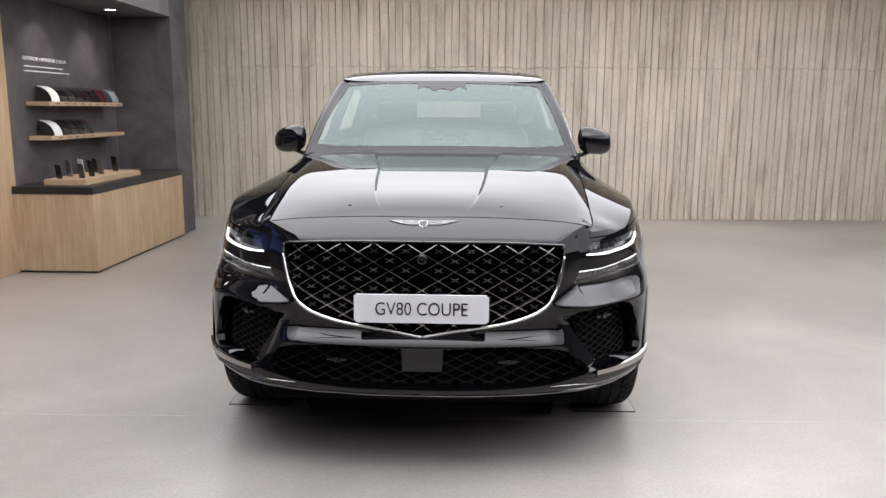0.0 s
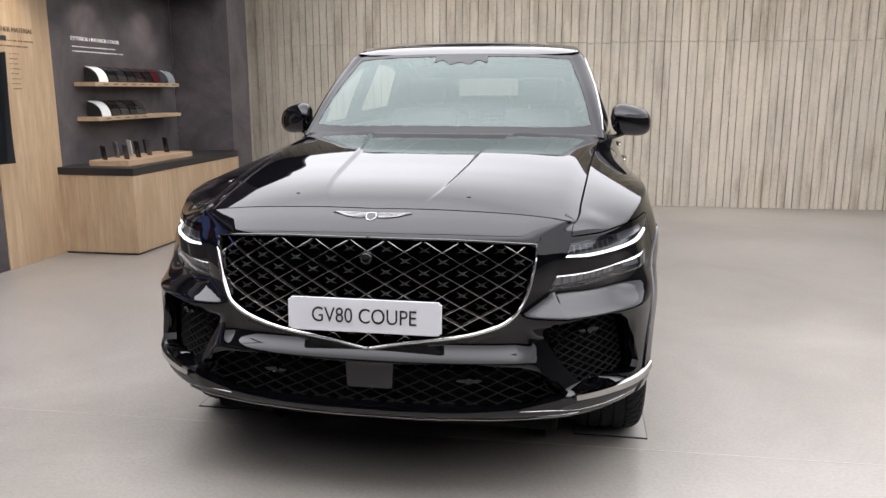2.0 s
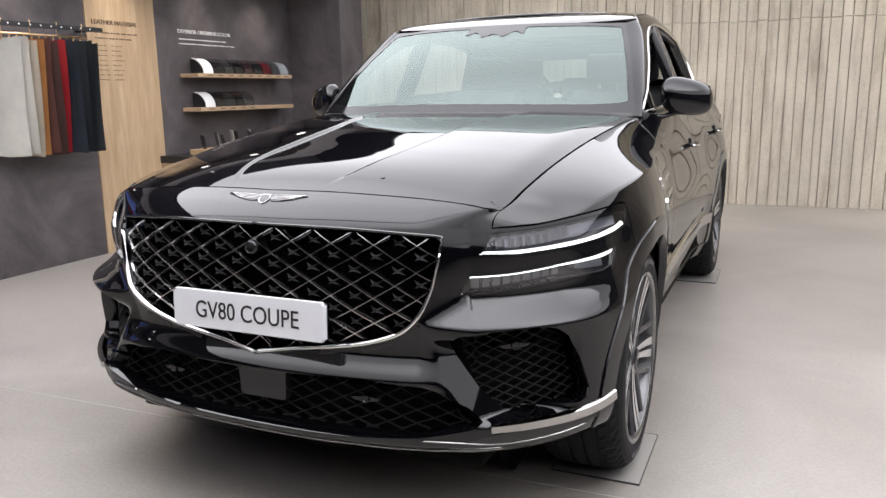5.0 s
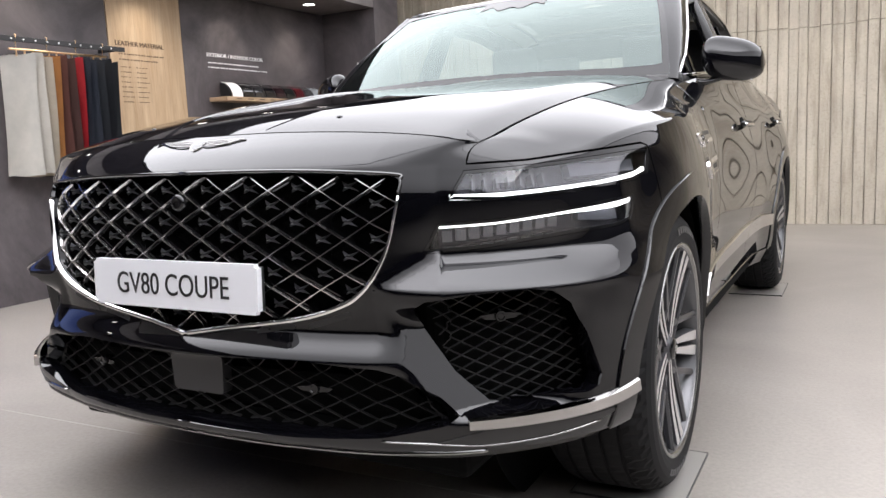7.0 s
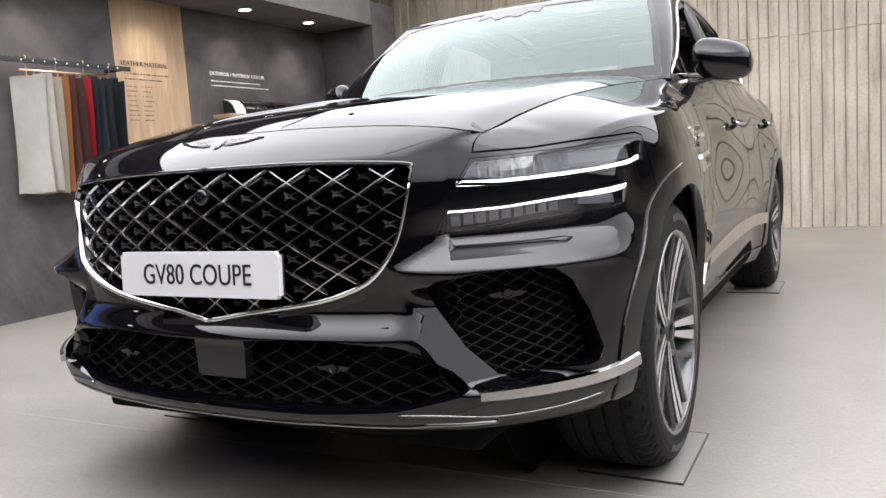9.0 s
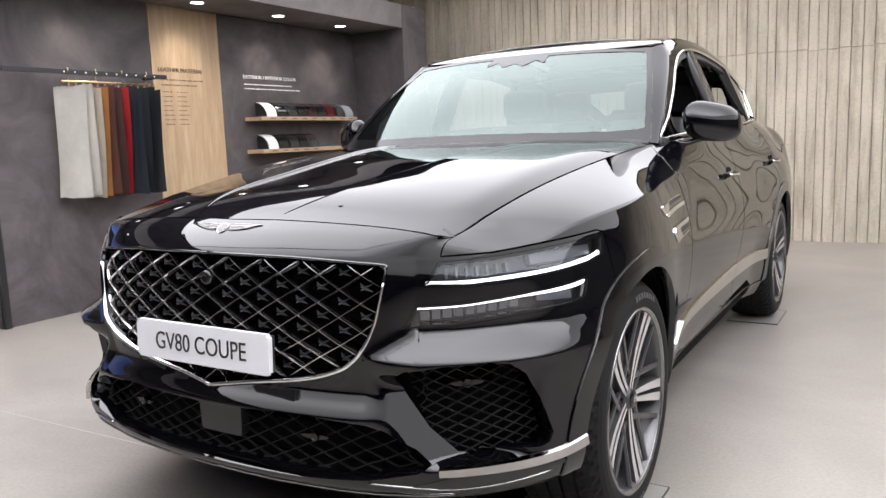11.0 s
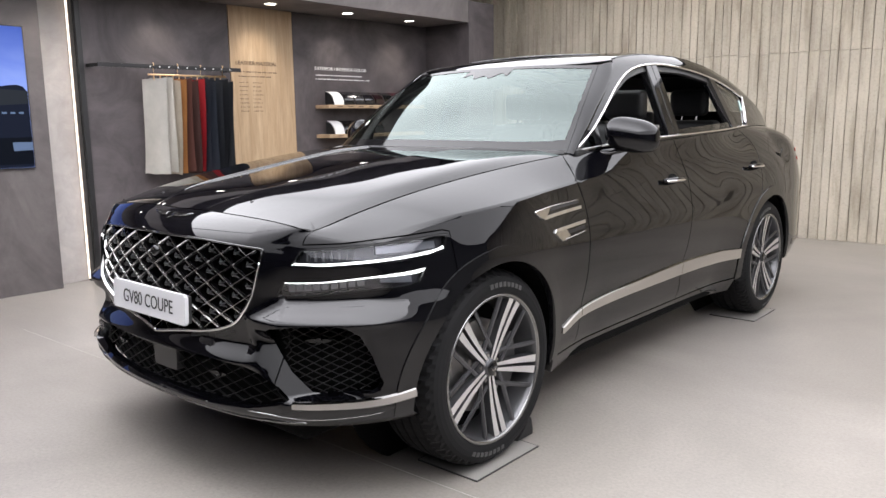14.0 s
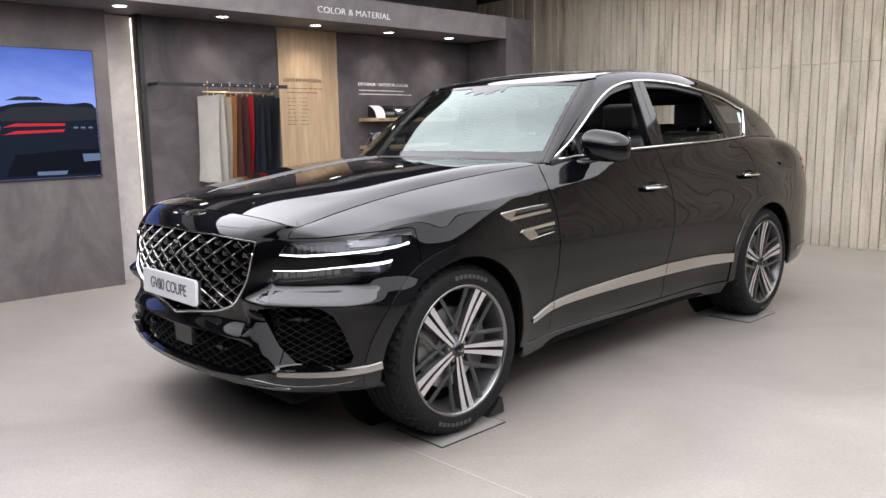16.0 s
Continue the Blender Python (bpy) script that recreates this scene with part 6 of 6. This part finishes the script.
seat(0.37, 1.78, 0.52, 0.52, "front_seat")
seat(-0.37, 1.78, 0.52, 0.52, "front_seat")
seat(0.40, 2.62, 0.50, 0.535, "rear_seat")
seat(-0.40, 2.62, 0.50, 0.535, "rear_seat")
seat(0.0, 2.64, 0.30, 0.40, "rear_seat")
bm = box(-0.115, 0.115, 1.12, 1.15, 1.455, 1.515, 0.02, seg=3)
part("rear_view_mirror", bm, MATT_BLACK, CAR, "black rear-view mirror", True)
for s in (1, -1):
    part("door_inner", box(min(s * 0.74, s * 0.79), max(s * 0.74, s * 0.79), 0.80, 2.75, 0.42, 1.17, 0.02), LEATHER, CAR)


# -- wheels --
def wheel_mesh(s):
    w = new("wheel")
    w.parent = CAR
    tagged(w, "large machined five-double-spoke alloy wheel with low-profile tyre")
    prof = [(0.270, -0.020), (0.283, 0.002), (0.288, 0.010), (0.300, 0.0135), (0.318, 0.0150), (0.336, 0.0115), (0.350, 0.004), (0.360, -0.006), (0.368, -0.018), (0.3735, -0.034)]
    tread = []
    for k, x in enumerate((-0.060, -0.105, -0.150, -0.195)):
        tread += [(0.3765, x + 0.006), (0.3690, x + 0.0045), (0.3690, x - 0.0045), (0.3765, x - 0.006)]
    prof += tread + [(0.3735, -0.222), (0.366, -0.240), (0.345, -0.262), (0.320, -0.270), (0.283, -0.255)]
    bm = lathe(prof, 150)
    bm.verts.ensure_lookup_table()
    for i, (r, x) in enumerate(prof):
        for k in range(150):
            v = bm.verts[i * 150 + k]
            if 7 <= i <= 10 and (k + i // 2) % 3 == 0:
                v.co.y *= 1 - 0.017
                v.co.z *= 1 - 0.017
            elif 11 <= i <= 25 and (k + i) % 5 == 0:
                v.co.y *= 1 - 0.004
                v.co.z *= 1 - 0.004
    bmesh.ops.recalc_face_normals(bm, faces=bm.faces)
    tyre = part("tyre", bm, RUBBER, w, "low-profile black tyre with raised marks")
    # raised marks on the sidewall, as plain bars
    for base in (62, 242):
        for k in range(8):
            bm = bmesh.new()
            a0, a1 = radians(base + k * 4.6), radians(base + k * 4.6 + 3.2)
            q = [(0.0140, 0.313, a0), (0.0140, 0.313, a1), (0.0120, 0.330, a1), (0.0120, 0.330, a0)]
            lo = [bm.verts.new((x, r * math.cos(a), r * math.sin(a))) for x, r, a in q]
            hi = [bm.verts.new((x + 0.003, r * math.cos(a), r * math.sin(a))) for x, r, a in q]
            bm.faces.new(hi)
            for j in range(4):
                bm.faces.new((lo[j], lo[(j + 1) % 4], hi[(j + 1) % 4], hi[j]))
            bmesh.ops.recalc_face_normals(bm, faces=bm.faces)
            part("sidewall_mark", bm, RUBBER_TEXT, tyre)
    rim = part("rim", lathe([(0.286, 0.008), (0.284, 0.011), (0.278, 0.010), (0.272, 0.004), (0.266, -0.012), (0.258, -0.06), (0.250, -0.12), (0.262, -0.24), (0.284, -0.25)], 96), mat("dark_grey_barrel", (0.10, 0.10, 0.104), 0.32, 0.6), w, "", True)
    part("rim_lip", lathe([(0.2865, 0.0075), (0.2855, 0.0125), (0.2775, 0.0118), (0.2735, 0.0055)], 96), mat("machined_edge", (0.22, 0.218, 0.215), 0.22, 0.9), rim, "machined bright rim edge", True)
    part("barrel_back", lathe([(0.0, -0.10), (0.15, -0.10), (0.15, -0.13), (0.255, -0.14)], 48), DEEP_BLACK, rim)
    part("brake_disc", lathe([(0.06, -0.055), (0.085, -0.062), (0.09, -0.078), (0.178, -0.080), (0.18, -0.085), (0.18, -0.095)], 64), DISC, w, "", False)
    bm = prism([(0.10 * math.cos(a), 0.10 * math.sin(a)) for a in [radians(150 + 10 * k) for k in range(8)]] + [(0.20 * math.cos(a), 0.20 * math.sin(a)) for a in [radians(220 - 10 * k) for k in range(8)]], 0.05, lambda a, b, c: Vector((-0.10 + c, -a, b)))
    part("brake_caliper", bm, mat("grey_caliper", (0.05, 0.05, 0.052), 0.4), w)
    silver = mat("machined_alloy", (0.66, 0.655, 0.65), 0.33, 0.8)

    def radial(bm, a, o0, o1, r0, r1, w0, w1, x0, x1, depth):
        """A tapered bar from radius r0 to r1 at angle a, offset sideways o0 to o1; bevelled face."""
        d = Vector((0, math.cos(a), math.sin(a)))
        t = Vector((0, -math.sin(a), math.cos(a)))
        rows = []
        for k in range(7):
            f = k / 6
            c = d * (r0 + (r1 - r0) * f) + t * (o0 + (o1 - o0) * f)
            wd = w0 + (w1 - w0) * f
            x = x0 + (x1 - x0) * f + 0.006 * math.sin(math.pi * f) * (-1)
            rows.append([c + t * wd / 2 + Vector((x, 0, 0)), c - t * wd / 2 + Vector((x, 0, 0)), c - t * wd * 0.62 + Vector((x - depth, 0, 0)), c + t * wd * 0.62 + Vector((x - depth, 0, 0))])
        return rows

    def emit(bm, rows, which):
        vs = [[bm.verts.new(p) for p in r] for r in rows]
        for a, b in zip(vs, vs[1:]):
            for k in which:
                bm.faces.new((a[k], a[(k + 1) % 4], b[(k + 1) % 4], b[k]))
        bmesh.ops.recalc_face_normals(bm, faces=bm.faces)

    for k in range(5):
        a = radians(62 + 72 * k)
        for sg in (1, -1):
            rows = radial(None, a, sg * 0.0095, sg * 0.0235, 0.030, 0.277, 0.011, 0.030, -0.018, 0.004, 0.030)
            bm = bmesh.new()
            emit(bm, rows, (0,))
            face_ob = part("spoke", bm, silver, w, "machined silver spoke face")
            bm = bmesh.new()
            emit(bm, rows, (1, 2, 3))
            part("spoke_side", bm, GUNMETAL, face_ob)
        for sg in (1, -1):
            bm = bmesh.new()
            a2 = a + radians(36)
            p0 = Vector((-0.028, 0.075 * math.cos(a2 - sg * 0.35), 0.075 * math.sin(a2 - sg * 0.35)))
            p1 = Vector((-0.004, 0.272 * math.cos(a2 + sg * 0.30), 0.272 * math.sin(a2 + sg * 0.30)))
            tube([p0, p0.lerp(p1, 0.5), p1], 0.0065, bm, n=6, flat=1.6)
            part("cross_spoke", bm, GUNMETAL, w, "thin dark cross spoke")
    hub = part("hub", lathe([(0.0, -0.008), (0.028, -0.009), (0.032, -0.016), (0.046, -0.026), (0.062, -0.030), (0.066, -0.05)], 40), GUNMETAL, w, "", True)
    part("hub_cap", lathe([(0.0, -0.002), (0.024, -0.003), (0.029, -0.007)], 32), PIANO, hub, "gloss black hub cap", True)
    bm = bmesh.new()
    for sg in (1, -1):
        prism([(sg * 0.003, -0.004), (sg * 0.019, 0.004), (sg * 0.012, -0.003), (sg * 0.004, -0.010)], 0.002, lambda p, q, c: Vector((-0.0025 + c, p, q)), bm)
    part("cap_emblem", bm, SATIN, hub)
    for k in range(5):
        a = radians(62 + 36 + 72 * k)
        bm = lathe([(0.0, -0.022), (0.008, -0.022), (0.009, -0.04)], 6)
        bm.transform(Matrix.Translation((0, 0.050 * math.cos(a), 0.050 * math.sin(a))))
        part("wheel_nut", bm, DARK_CHROME, hub)
    return w


first = wheel_mesh(1)
HUB_X, HUB_Z = 0.925, 0.382
first.matrix_basis = pose(HUB_X, 0, HUB_Z)
for x, y, turn, spin in ((HUB_X, 2.955, 0, 24), (-HUB_X, 0, 180, 10), (-HUB_X, 2.955, 180, 40)):
    copy_thing(first, pose(x, y, HUB_Z, 0, 0, turn) @ pose(0, 0, 0, spin, 0, 0))

PAD = mat("grey_wheel_pad", (0.235, 0.225, 0.21), 0.3)
PAD_EDGE = mat("dark_pad_edge", (0.03, 0.03, 0.03), 0.4)
for y in (0.037, 2.90):
    for s in (1, -1):
        pad = thing("wheel_pad", "thin grey square plate under a car wheel", "floor plate", "pads under the wheels")
        x0, x1 = sorted((s * 0.678, s * 0.966))
        part("plate", box(x0, x1, y - 0.197, y + 0.197, 0.0, 0.0055), PAD, pad)
        for a, b, c, d in ((x0 - 0.003, x1 + 0.003, y - 0.200, y - 0.1972), (x0 - 0.003, x1 + 0.003, y + 0.1972, y + 0.200), (x0 - 0.003, x0 - 0.0002, y - 0.197, y + 0.197), (x1 + 0.0002, x1 + 0.003, y - 0.197, y + 0.197)):
            part("edge", box(a, b, c, d, 0.0, 0.0062), PAD_EDGE, pad)
chock = thing("wheel_chock", "black rubber wheel chock behind the tyre", "wheel chock")
bm = prism([(0.215, 0.006), (0.325, 0.006), (0.325, 0.03), (0.314, 0.08), (0.304, 0.085), (0.255, 0.035)], 0.12, lambda a, b, c: Vector((0.76 + c, a, b + 0.0)))
part("wedge", bm, mat("black_chock_rubber", (0.012, 0.012, 0.012), 0.7), chock)
for k in range(5):
    part("rib", box(0.763 + k * 0.025, 0.773 + k * 0.025, 0.3235, 0.329, 0.008, 0.03), MATT_BLACK, chock)
